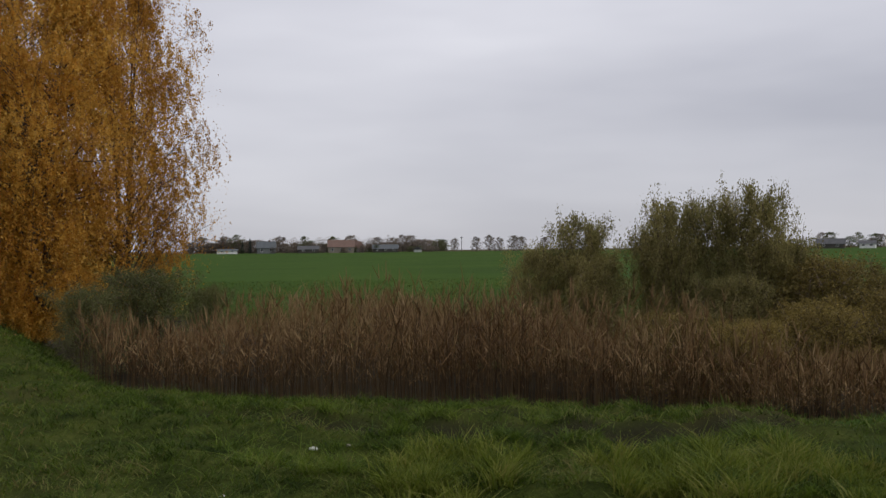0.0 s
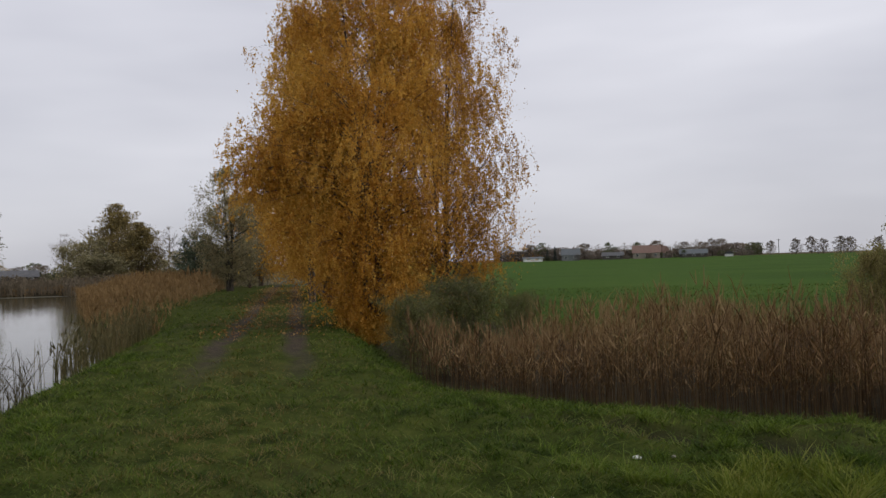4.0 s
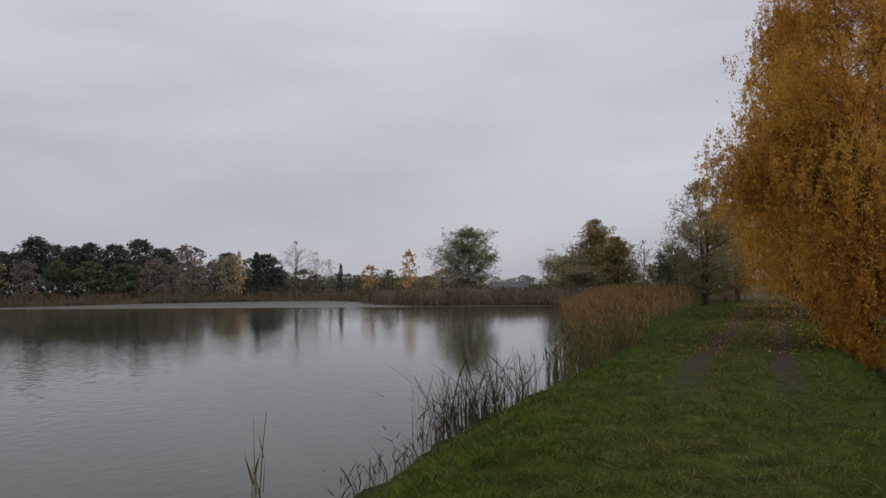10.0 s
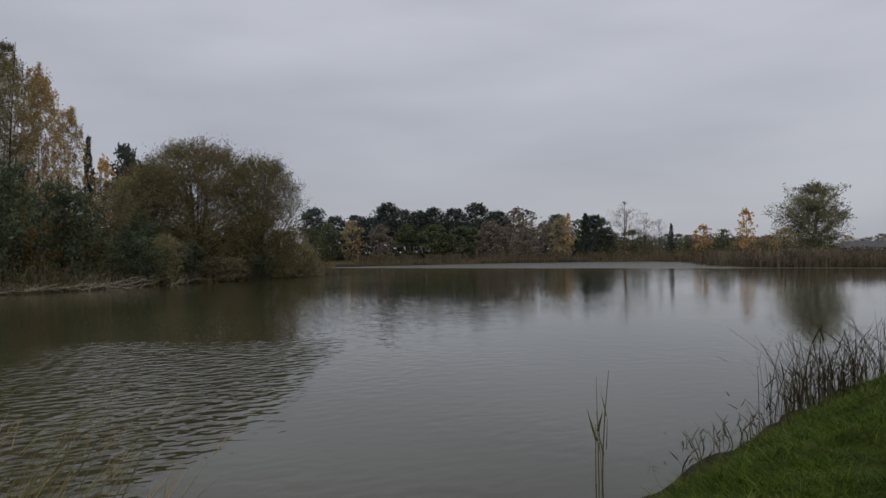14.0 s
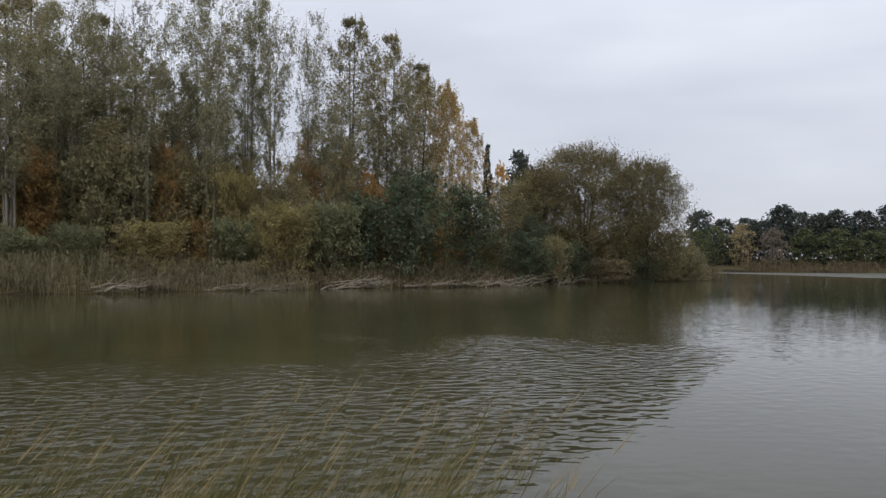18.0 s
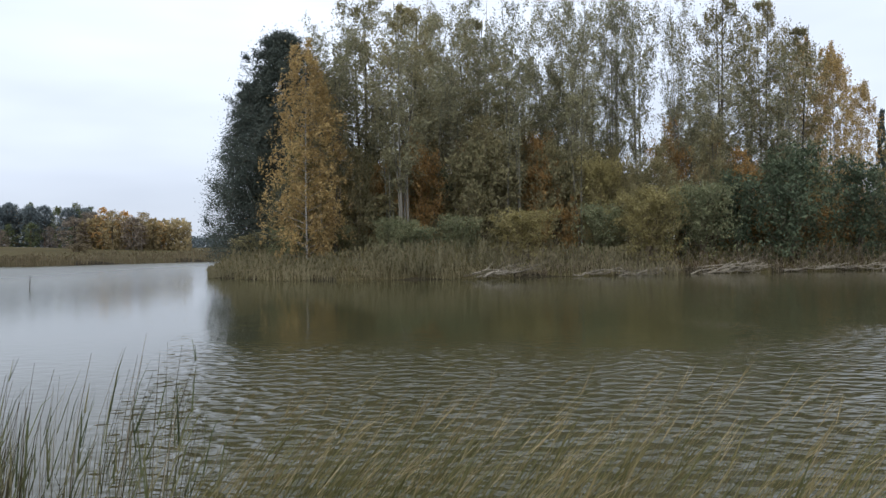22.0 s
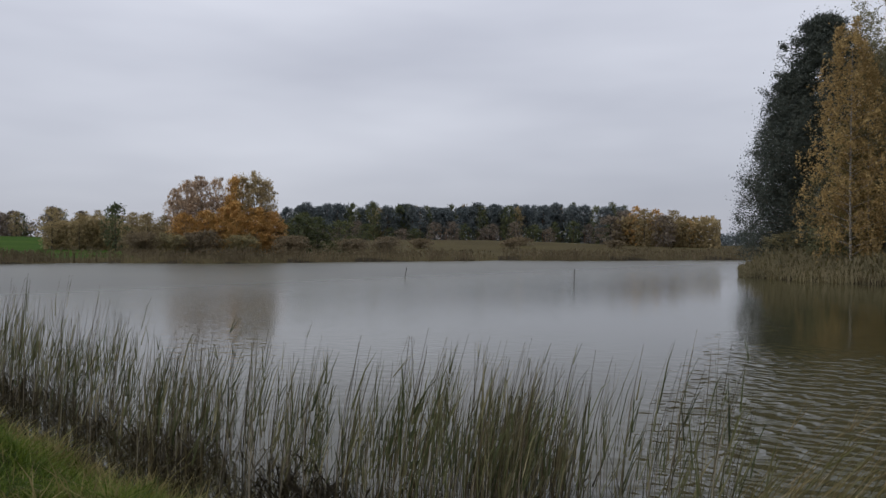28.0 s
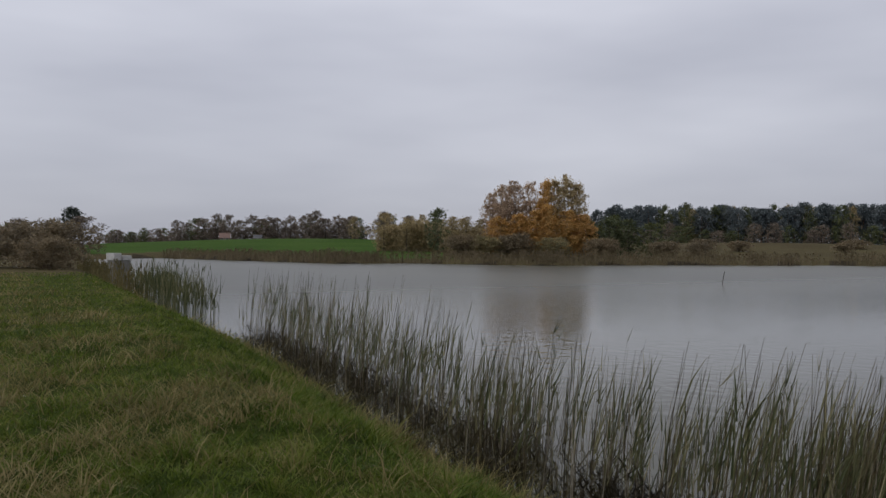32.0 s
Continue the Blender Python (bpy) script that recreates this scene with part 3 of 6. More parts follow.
KINDS = {
    # name, height, width, crown base, profile, limbs, twigs a limb, leaves a twig, leaf size, rise, hang, trunk radius, stems, bark, leaf
    "birch": ("birch_tree", 15, 9, 0.02, swept, 210, 24, 34, 0.044, 0.75, 0.7, 0.15, 2, "twig", "birch_leaf"),
    "thin_birch": ("birch_tree", 15, 9, 0.07, skirted, 190, 22, 28, 0.039, 1.1, 0.7, 0.11, 3, "twig", "birch_leaf"),
    "mid_birch": ("birch_tree", 14, 8, 0.12, full, 130, 13, 28, 0.075, 0.75, 0.7, 0.14, 2, "twig", "birch_leaf"),
    "isle_birch": ("birch_tree", 18, 7, 0.05, skirted, 70, 12, 15, 0.085, 0.6, 1.0, 0.1, 1, "birch_bark", "orange_leaf"),
    "aspen": ("aspen_tree", 22, 7.5, 0.34, top_heavy, 48, 12, 17, 0.08, 2.0, 0.0, 0.105, 4, "grey_bark", "grey_leaf"),
    "sapling": ("sapling_tree", 18, 3.5, 0.5, egg, 16, 7, 7, 0.1, 2.2, 0.0, 0.085, 2, "grey_bark", "grey_leaf"),
    "oak": ("broadleaf_tree", 20, 9, 0.24, egg, 64, 11, 22, 0.088, 0.8, 0.0, 0.2, 2, "dark_bark", "olive_leaf"),
    "alder": ("alder_tree", 20, 14, 0.02, bell, 240, 14, 32, 0.078, 0.25, 0.0, 0.3, 1, "dark_bark", "alder_leaf"),
    "path_alder": ("alder_tree", 9, 6, 0.08, egg, 100, 14, 14, 0.06, 0.6, 0.0, 0.14, 4, "dark_bark", "olive_leaf"),
    "dome_willow": ("willow_tree", 13, 18, 0.05, dome, 160, 15, 24, 0.078, 0.55, 0.0, 0.2, 7, "dark_bark", "dome_leaf"),
    "grove_birch": ("birch_tree", 14, 6, 0.02, column, 70, 10, 17, 0.14, 0.7, 0.5, 0.13, 2, "birch_bark", "far_orange_leaf"),
    "mauve_birch": ("birch_tree", 14, 6, 0.12, column, 64, 10, 12, 0.13, 0.9, 0.4, 0.13, 2, "birch_bark", "mauve_leaf"),
    "pale_birch": ("birch_tree", 14, 6, 0.12, column, 64, 10, 12, 0.13, 0.9, 0.4, 0.13, 2, "birch_bark", "pale_leaf"),
    "bed_tree": ("broadleaf_tree", 11, 8, 0.02, bell, 90, 11, 16, 0.1, 1.1, 0.0, 0.12, 5, "twig", "bed_leaf"),
    "wood_pine": ("pine_tree", 18, 8, 0.35, dome, 36, 8, 8, 0.31, 0.35, 0.0, 0.22, 1, "pine_bark", "hazed_pine_leaf"),
    "pine": ("pine_tree", 18, 8, 0.35, dome, 36, 8, 8, 0.31, 0.35, 0.0, 0.22, 1, "pine_bark", "pine_leaf"),
    "spruce": ("spruce_tree", 14, 5, 0.03, cone, 60, 7, 7, 0.22, -0.15, 0.3, 0.18, 1, "dark_bark", "pine_leaf"),
    "far_green": ("broadleaf_tree", 14, 9, 0.02, egg, 26, 7, 7, 0.30, 0.6, 0.0, 0.2, 1, "dark_bark", "green_leaf"),
    "far_grey": ("poplar_tree", 12, 10, 0.06, egg, 80, 13, 17, 0.115, 0.8, 0.0, 0.2, 2, "grey_bark", "grey_leaf"),
    "far_brown": ("broadleaf_tree", 14, 9, 0.03, dome, 28, 7, 7, 0.30, 0.6, 0.0, 0.2, 1, "dark_bark", "far_brown_leaf"),
    "far_orange": ("birch_tree", 14, 6, 0.03, egg, 30, 7, 7, 0.21, 0.6, 0.4, 0.13, 1, "birch_bark", "far_orange_leaf"),
    "far_yellow": ("broadleaf_tree", 12, 8, 0.02, egg, 30, 7, 7, 0.21, 0.5, 0.0, 0.2, 1, "dark_bark", "far_yellow_leaf"),
    "bare": ("bare_tree", 10, 7, 0.08, egg, 50, 14, 3, 0.06, 0.9, 0.0, 0.15, 2, "twig", "brown_leaf"),
    "willow_shrub": ("willow_shrub", 4, 4.5, 0.02, dome, 80, 13, 22, 0.032, 1.2, 0.0, 0.03, 9, "twig", "willow_leaf"),
    "olive_shrub": ("willow_shrub", 4, 4, 0.02, egg, 64, 12, 28, 0.036, 1.4, 0.0, 0.03, 11, "twig", "shrub_leaf"),
    "rust_shrub": ("willow_shrub", 3, 3.5, 0.02, dome, 70, 13, 20, 0.03, 1.0, 0.0, 0.03, 8, "twig", "ochre_leaf"),
    "isle_bush": ("bush", 5, 6, 0.0, dome, 48, 9, 11, 0.085, 1.7, 0.0, 0.06, 6, "twig", "sage_leaf"),
    "isle_dark_bush": ("bush", 7, 7, 0.0, egg, 48, 9, 11, 0.11, 0.6, 0.0, 0.06, 5, "twig", "dark_leaf"),
    "isle_yellow_bush": ("bush", 5, 5, 0.0, egg, 48, 9, 15, 0.07, 1.5, 0.0, 0.06, 7, "twig", "yellow_leaf"),
    "isle_rust_bush": ("young_tree", 7, 5, 0.03, egg, 48, 9, 15, 0.075, 0.9, 0.0, 0.07, 4, "twig", "rust_leaf"),
    "isle_tree": ("young_tree", 9, 5, 0.04, column, 48, 9, 15, 0.078, 1.2, 0.0, 0.08, 3, "twig", "olive_leaf"),
    "isle_olive_bush": ("bush", 6, 6, 0.0, dome, 48, 9, 11, 0.1, 0.9, 0.0, 0.06, 7, "twig", "olive_leaf"),
    "brown_bush": ("willow_bush", 5, 9, 0.0, dome, 50, 8, 12, 0.14, 0.6, 0.0, 0.05, 9, "twig", "brown_leaf"),
}
LOOKS = {
    "birch": ("weeping birch with dense golden-orange autumn leaves beside the track", "tree"),
    "mid_birch": ("weeping birch with golden-orange leaves farther down the track", "tree"),
    "thin_birch": ("weeping birch, thinning golden leaves, pale branches showing", "tree"),
    "isle_birch": ("tall birch with thin orange-brown autumn leaves", "tree"),
    "aspen": ("tall slender aspen, bare grey stem, sparse grey-green top", "tree"),
    "sapling": ("tall thin pale sapling, bare stem and few leaves", "tree"),
    "oak": ("tall broadleaf tree with olive-brown autumn leaves", "tree"),
    "alder": ("dense dark green alder leafy down to the water", "tree"),
    "path_alder": ("small dark-stemmed alder with sparse green leaves by the track", "tree"),
    "dome_willow": ("broad domed willow, olive-brown leaves and many stems", "tree"),
    "grove_birch": ("birch full of bright orange-yellow autumn leaves in a grove", "tree"),
    "pine": ("tall dark green pine with a flat open crown", "tree"),
    "wood_pine": ("tall pine, haze-blue in its colour, in the far wood's even edge", "tree"),
    "mauve_birch": ("tall birch with thin pinkish-brown autumn leaves in a grove", "tree"),
    "pale_birch": ("tall birch with pale yellow-brown leaves in a grove", "tree"),
    "bed_tree": ("olive-brown autumn tree rising to a point behind reeds", "tree"),
    "spruce": ("narrow dark green spruce, pointed and dense", "tree"),
    "far_green": ("distant green broadleaf tree among others", "tree"),
    "far_grey": ("grey-green tree with a loose rounded crown", "tree"),
    "far_brown": ("distant round tree with brown autumn leaves", "tree"),
    "far_orange": ("distant slim birch with orange autumn leaves", "tree"),
    "far_yellow": ("distant rounded tree with yellow-brown leaves", "tree"),
    "bare": ("leafless grey tree with fine spreading twigs", "tree"),
    "willow_shrub": ("grey-green willow shrub standing in the wet ditch", "shrub"),
    "olive_shrub": ("tall willow shrub, sparse olive leaves, upright shoots", "shrub"),
    "rust_shrub": ("low willow shrub with yellow-brown autumn leaves", "shrub"),
    "isle_bush": ("grey-green leafy willow bush at the island's edge", "shrub"),
    "isle_dark_bush": ("dense dark green bush at the island's edge", "shrub"),
    "isle_yellow_bush": ("yellowing leafy bush at the island's edge", "shrub"),
    "isle_rust_bush": ("young tree with rust-orange autumn leaves", "tree"),
    "isle_tree": ("young broadleaf tree with olive-brown leaves under taller trees", "tree"),
    "isle_olive_bush": ("olive-green bush among the island trees", "shrub"),
    "brown_bush": ("wide rounded willow bush with brown twigs and leaves", "shrub"),
}
FILL = {"bare": 0.0, "aspen": 0.12, "birch": 0.22, "thin_birch": 0.08, "dome_willow": 0.35, "oak": 0.15, "sapling": 0.05, "mid_birch": 0.3, "isle_birch": 0.2, "grove_birch": 0.5, "spruce": 0.0, "pine": 0.25, "olive_shrub": 0.15}
GROWN = {}


def grow(kind, v):
    """Builds one tree of a kind at its own size: trunk with limbs, and a crown of twigs and leaves."""
    name, H, W, cb, prof, limbs, twigs, per, size, rise, hang, rad, stems, bark, leaf = KINDS[kind]
    rng = np.random.default_rng(sum(map(ord, kind)) * 13 + v * 101)
    wood, fine, at = [], [], []
    shrub = rad < 0.1
    stem_pts = []
    for s in range(stems):
        a = 2 * math.pi * (s + rng.uniform(0, 0.6)) / stems
        lean = 0.0 if stems == 1 else W * (0.30 if shrub else 0.16) * rng.uniform(0.5, 1.1)
        top = np.array([math.cos(a) * lean, math.sin(a) * lean, H * (1 if s == 0 else rng.uniform(0.72, 0.97))])
        foot = np.array([math.cos(a), math.sin(a), 0]) * (rad * 1.6 if stems > 1 else 0)
        t = np.linspace(0, 1, 9)[:, None]
        p = foot + (top - foot) * t + np.sin(t * rng.uniform(3, 6) + a) * rng.normal(size=3) * np.array([1, 1, 0]) * H * 0.008
        p[:, :2] = foot[:2] + (p[:, :2] - foot[:2]) * (t ** 0.8)
        p[0, 2] = -0.25
        wood.append((p, rad * rng.uniform(0.8, 1.1), rad * 0.12))
        stem_pts.append(p)
    reach = 40 if kind == "birch" else 0
    for i in range(limbs + reach):
        f = (i % limbs + rng.uniform(0, 1)) / limbs
        f = f ** 1.15 if hang else f
        p = stem_pts[rng.integers(stems)]
        h = cb + (0.98 - cb) * f
        q = h * 8
        k = min(int(q), 7)
        start = p[k] + (p[k + 1] - p[k]) * (q - k)
        R = W / 2 * float(prof(np.array(f))) * (rng.uniform(0.55, 0.93) if hang else rng.uniform(0.6, 1.02))
        a = i * 2.399963 + rng.uniform(-0.5, 0.5)
        if i >= limbs:
            # one long bough reaches out over the track
            h, a, R = rng.uniform(0.33, 0.43), math.pi + rng.uniform(-0.2, 0.2), rng.uniform(2.8, 5.5)
            k = int(h * 8)
            start = p[k] + (p[k + 1] - p[k]) * (h * 8 - k)
        # limbs reach for the outline from the middle axis, not from the stem
        end = np.array([math.cos(a) * R, math.sin(a) * R, start[2] + R * (rise if i < limbs else 0.25) * rng.uniform(0.4, 1.0)])
        # the outline closes over the crown like its profile
        end[2] = min(end[2], H * (rng.uniform(0.90, 1.0) if hang or rise > 1.1 else 0.97 - 0.30 * (R / (W / 2)) ** 2 * (prof is dome)))
        t = np.linspace(0, 1, 5)[:, None]
        path = start + (end - start) * t
        path[:, 2:] += np.sin(t * math.pi) * R * (0.14 if hang else 0.05)
        path += rng.normal(size=(5, 3)) * R * 0.03 * t
        wood.append((path, max(0.006, rad * 0.36 * (1.05 - h)), 0.004))
        n = twigs
        s = rng.uniform(0.15, 1.0, n) ** 0.8 * 3.999
        k = s.astype(int)
        root = path[k] + (path[k + 1] - path[k]) * (s - k)[:, None]
        along = unit(end - start)
        d = unit(rng.normal(size=(n, 3)) * 0.8 + along * 0.6 + np.array([0, 0, 0.35 if rise > 0 else 0]))
        length = np.minimum(0.22 + 0.30 * R, 0.10 + 0.09 * H) * rng.uniform(0.5, 1.25, n) * (0.46 if kind == "alder" else 0.6 if hang else 1.0)
        tip = root + d * length[:, None]
        if hang:
            out = np.array([math.cos(a), math.sin(a), 0.0]) * 0.12
            drop = hang * rng.uniform(0.25, 1.2, n)[:, None] * (np.array([[0, 0, -1.0]]) + out + rng.normal(size=(n, 3)) * np.array([0.16, 0.16, 0]))
            drop[:, 2] = np.maximum(drop[:, 2], -np.maximum(tip[:, 2] - 0.3, 0.05))
            mid, tip = tip, tip + drop + rng.normal(size=(n, 3)) * 0.06
            for b, m, e in zip(root, mid, tip):
                fine.append(((b, m, e), 0.006, 0.002))
            u = rng.uniform(0.0, 1.0, (n, per, 1))
            pts = mid[:, None] + (tip - mid)[:, None] * u + rng.normal(size=(n, per, 3)) * (0.045 + 0.3 * size)
        else:
            for b, e in zip(root, tip):
                fine.append(((b, (b + e) / 2 + rng.normal(size=3) * 0.03, e), 0.008 + size * 0.04, 0.003))
            u = rng.uniform(0.1, 1.1, (n, per, 1))
            pts = root[:, None] + (tip - root)[:, None] * u + rng.normal(size=(n, per, 3)) * (size * 0.9 + 0.03 + 0.02 * R)
        at.append(pts.reshape(-1, 3))
    fill = FILL.get(kind, 0.45 if kind.startswith("far") else 0.3)
    if fill:
        # sprays of leaves between the limbs close the crown inside its outline
        lot = sum(len(a) for a in at)
        m = int(lot * fill / 14)
        f = rng.uniform(0, 1, m)
        r = W / 2 * prof(f) * rng.uniform(0.05, 1.0, m) ** 0.55
        a = rng.uniform(0, 2 * math.pi, m)
        z = H * (cb + (0.96 - cb) * f)
        if prof is dome:
            z = np.minimum(z, H * (0.97 - 0.30 * (r / (W / 2)) ** 2))
        mid = np.stack([np.cos(a) * r, np.sin(a) * r, z], -1)
        spread = rng.normal(size=(m, 14, 3)) * np.array([0.035 * W, 0.035 * W, 0.014 * H + 0.02 * W]) * rng.uniform(0.5, 1.2, (m, 1, 1))
        at.append((mid[:, None] + spread).reshape(-1, 3))
    if shrub:
        for p in stem_pts:
            t = rng.uniform(0.3, 1.0, 260) * 7.999
            k = t.astype(int)
            at.append(p[k] + (p[k + 1] - p[k]) * (t - k)[:, None] + rng.normal(size=(260, 3)) * (0.01 * W + size * 0.5))
    at = np.concatenate(at)
    at = at[at[:, 2] > 0.1]
    v1, f1 = tubes(wood[:stems], 7)
    v0, f0 = tubes([(p[::4] if kind.startswith(("far", "pine", "isle", "grove")) else p[::2], a, b) for p, a, b in wood[stems:]], 4)
    v1, f1 = np.concatenate([v1, v0]), np.concatenate([f1, f0 + len(v1)])
    ends = np.array([(p[0], p[-1] if len(p) < 3 or not hang else p[1], p[-1]) for p, _, _ in fine])
    fat = np.array([r for _, r, _ in fine]) * 2.2
    v2, f2 = ribbons(ends[:, 0], ends[:, 1], fat, np.zeros((len(ends), 3)), rng, 1, 0.6)
    if hang:
        v3, f3 = ribbons(ends[:, 1], ends[:, 2], fat * 0.5, np.zeros((len(ends), 3)), rng, 1, 0.6)
        v2, f2 = np.concatenate([v2, v3]), np.concatenate([f2, f3 + len(v2)])
    trunk = quad_mesh("trunk", v1, f1, [M[bark]], None, True)
    vv, ff = leaves(at, size, rng, 0.62, 0.8 if hang else 0.0)
    crown = quad_mesh("crown", np.concatenate([v2, vv]), f2, [M["twig"], M[leaf]],
                      np.concatenate([np.zeros(len(f2), int), np.ones(len(ff), int)]), tris=ff + len(v2))
    return trunk, crown


def place(kind, x, y, h, w, group="", label="", v=None, turn=None):
    """A tree or shrub of a kind at (x, y), h high and w wide."""
    v = RNG.integers(3) if v is None else v
    if (kind, v) not in GROWN:
        GROWN[kind, v] = grow(kind, int(v))
    name, H, W = KINDS[kind][:3]
    words, category = LOOKS[kind]
    ob = thing(name, label or words, category, group)
    s = w / W
    spin = RNG.uniform(0, 360)
    ob.matrix_basis = pose(x, y, max(z_at(x, y), WATER - 0.1) - 0.03, 0, 0, spin if turn is None else turn) @ Matrix.Diagonal((s, s, h / H, 1))
    trunk, crown = GROWN[kind, v]
    part("trunk", trunk, None, ob)
    part("crown", crown, None, ob)
    return ob


# birches along the track
place("birch", 2.15, 24.4, 12.7, 6.6, "birches by the track", "dense golden-orange weeping birch, one bough over the track", turn=0)
place("thin_birch", 4.65, 26.1, 13.0, 6.3, "birches by the track")
place("mid_birch", 0.8, 40.0, 13.7, 5.1, "birches by the track")
place("mid_birch", 2.2, 54.0, 13.1, 9.4)
place("mid_birch", 1.7, 44.0, 11.2, 7.0, "birches by the track")
place("mid_birch", 1.7, 75.0, 10.6, 6.6, "birches by the track")
place("path_alder", -4.8, 65.8, 9.4, 6.4)
place("mid_birch", -3.4, 86.0, 9.4, 7.0, "birches by the track")
place("isle_olive_bush", -3.9, 76.0, 4.4, 4.2)
place("isle_dark_bush", -7.6, 72.0, 4.6, 5.4)
# shrubs in and behind the ditch
place("willow_shrub", 4.1, 20.6, 2.3, 2.8, "ditch shrubs")
place("willow_shrub", 6.0, 22.2, 1.8, 1.6, "ditch shrubs")
place("willow_shrub", 2.8, 19.8, 1.9, 2.0, "ditch shrubs")
for x, y, h, w in ((11.5, 15.2, 2.7, 1.7), (12.2, 14.6, 3.3, 1.8), (12.0, 14.0, 2.6, 1.9), (13.1, 13.4, 3.1, 1.3), (13.0, 12.6, 3.7, 1.8), (13.7, 12.1, 3.5, 1.6),
                   (14.1, 11.5, 3.8, 1.7), (14.7, 11.2, 2.9, 1.6), (15.2, 12.0, 2.7, 1.6), (13.2, 11.5, 2.2, 1.9), (15.6, 10.8, 2.1, 1.6)):
    place("olive_shrub", x, y, h, w * 1.08, "ditch shrubs")
place("rust_shrub", 14.8, 10.3, 2.5, 3.0, "ditch shrubs")
place("rust_shrub", 11.1, 10.8, 1.6, 2.1, "ditch shrubs")
place("rust_shrub", 11.7, 9.8, 1.5, 1.9, "ditch shrubs")
place("rust_shrub", 13.0, 9.4, 1.8, 2.2, "ditch shrubs")
place("rust_shrub", 14.5, 8.9, 2.0, 2.2, "ditch shrubs")
# across the water beyond the reed bed
place("far_grey", -47.6, 131.6, 11.4, 11.8)
place("far_yellow", -49.9, 126.5, 4.8, 5.5)
place("far_orange", -62.4, 141.9, 9.0, 4.2)
place("far_orange", -73.3, 147.8, 6.5, 5.0)
place("far_green", -70.1, 149.4, 5.4, 5.0)
place("far_yellow", -57.4, 138.6, 4.0, 6.1)
place("bare", -36.7, 145.5, 8.5, 6.1)
place("bed_tree", -23.3, 118.0, 11.1, 9.4)
place("isle_olive_bush", -26.4, 113.3, 6.6, 8.6)
place("bed_tree", -19.2, 111.0, 8.2, 8.6)
place("isle_olive_bush", -22.9, 107.6, 4.3, 8.9)
place("bare", -15.5, 108.9, 7.5, 5.2)
place("isle_dark_bush", -8.8, 87.6, 4.7, 5.9)
place("isle_olive_bush", -11.7, 95.3, 4.0, 5.8)
place("isle_olive_bush", -6.3, 79.8, 3.6, 4.9)
place("isle_birch", -2.8, 90.0, 7.4, 4.2)
# far wood over the water
place("pine", -182.2, 140.4, 14.7, 9.3, "far pines")
place("pine", -186.3, 151.3, 12.9, 8.1, "far pines")
place("pine", -178.5, 152.8, 12.7, 9.5, "far pines")
place("pine", -169.3, 155.7, 15.8, 9.3, "far pines")
place("pine", -173.9, 165.4, 14.6, 9.7, "far pines")
place("pine", -167.1, 165.3, 13.9, 9.5, "far pines")
place("pine", -160.8, 164.4, 14.5, 9.3, "far pines")
place("pine", -159.7, 172.4, 14.4, 9.5, "far pines")
place("pine", -151.8, 172.8, 15.4, 9.3, "far pines")
place("pine", -150.9, 180.2, 13.4, 9.5, "far pines")
place("far_brown", -139.7, 176.4, 13.6, 10.6)
place("far_brown", -123.2, 157.6, 7.6, 6.7)
place("far_yellow", -119.0, 166.9, 10.1, 7.6)
place("far_orange", -132.3, 188.2, 12.3, 3.4)
place("far_yellow", -162.0, 136.8, 10.3, 7.9)
place("far_brown", -157.4, 142.0, 9.4, 7.1)
place("far_green", -168.2, 133.9, 9.7, 8.7)
place("far_green", -166.7, 127.7, 8.8, 8.5)
place("far_brown", -139.1, 163.9, 9.8, 8.7)
place("far_green", -159.9, 154.0, 9.3, 10.5)
place("far_green", -154.7, 159.2, 9.3, 10.5)
place("far_green", -147.9, 162.8, 8.8, 10.4)
place("far_brown", -134.4, 163.9, 8.3, 7.1)
place("far_brown", -128.4, 172.5, 9.5, 7.3)
place("spruce", -114.5, 170.0, 11.2, 5.5)
place("pine", -113.5, 176.7, 7.4, 6.4)
place("bare", -101.8, 166.3, 12.9, 9.9)
place("far_green", -102.7, 171.6, 6.5, 8.1)
place("bare", -100.4, 173.0, 10.5, 6.7)
place("bare", -112.1, 200.8, 9.8, 4.7)
place("spruce", -95.1, 175.9, 7.8, 3.0)
place("far_green", -114.7, 181.9, 5.4, 7.3)
# island, outer row
place("alder", -77.4, -20.2, 21.9, 15.4)
place("alder", -77.7, -22.8, 17.4, 10.9, "island trees")
place("isle_birch", -66.2, -15.5, 18.0, 8.2, "island trees")
place("isle_birch", -68.4, -14.8, 15.4, 6.8, "island trees")
place("oak", -77.0, -12.6, 25.1, 10.0, "island trees")
place("oak", -81.5, -8.9, 25.4, 9.4)
place("oak", -85.9, -3.0, 24.8, 9.9)
place("oak", -85.7, -7.7, 26.2, 10.4, "island trees")
place("aspen", -75.9, -4.7, 23.7, 6.2, "island trees")
place("aspen", -80.0, -1.7, 25.6, 6.5, "island trees")
place("aspen", -74.0, 1.2, 23.5, 6.0, "island trees")
place("aspen", -79.9, 4.2, 25.9, 7.0, "island trees")
place("aspen", -75.7, 7.0, 24.8, 6.7, "island trees")
place("aspen", -79.3, 10.4, 25.2, 7.0, "island trees")
place("aspen", -81.7, 6.5, 28.0, 6.6, "island trees")
place("aspen", -77.3, 10.3, 26.7, 6.3, "island trees")
place("aspen", -82.9, 13.3, 27.9, 6.2, "island trees")
place("aspen", -78.4, 16.1, 25.4, 4.9, "island trees")
place("oak", -79.4, 20.3, 25.1, 8.3, "island trees")
place("oak", -82.3, 25.0, 24.7, 7.0, "island trees")
place("oak", -79.5, 27.1, 21.3, 7.4, "island trees")
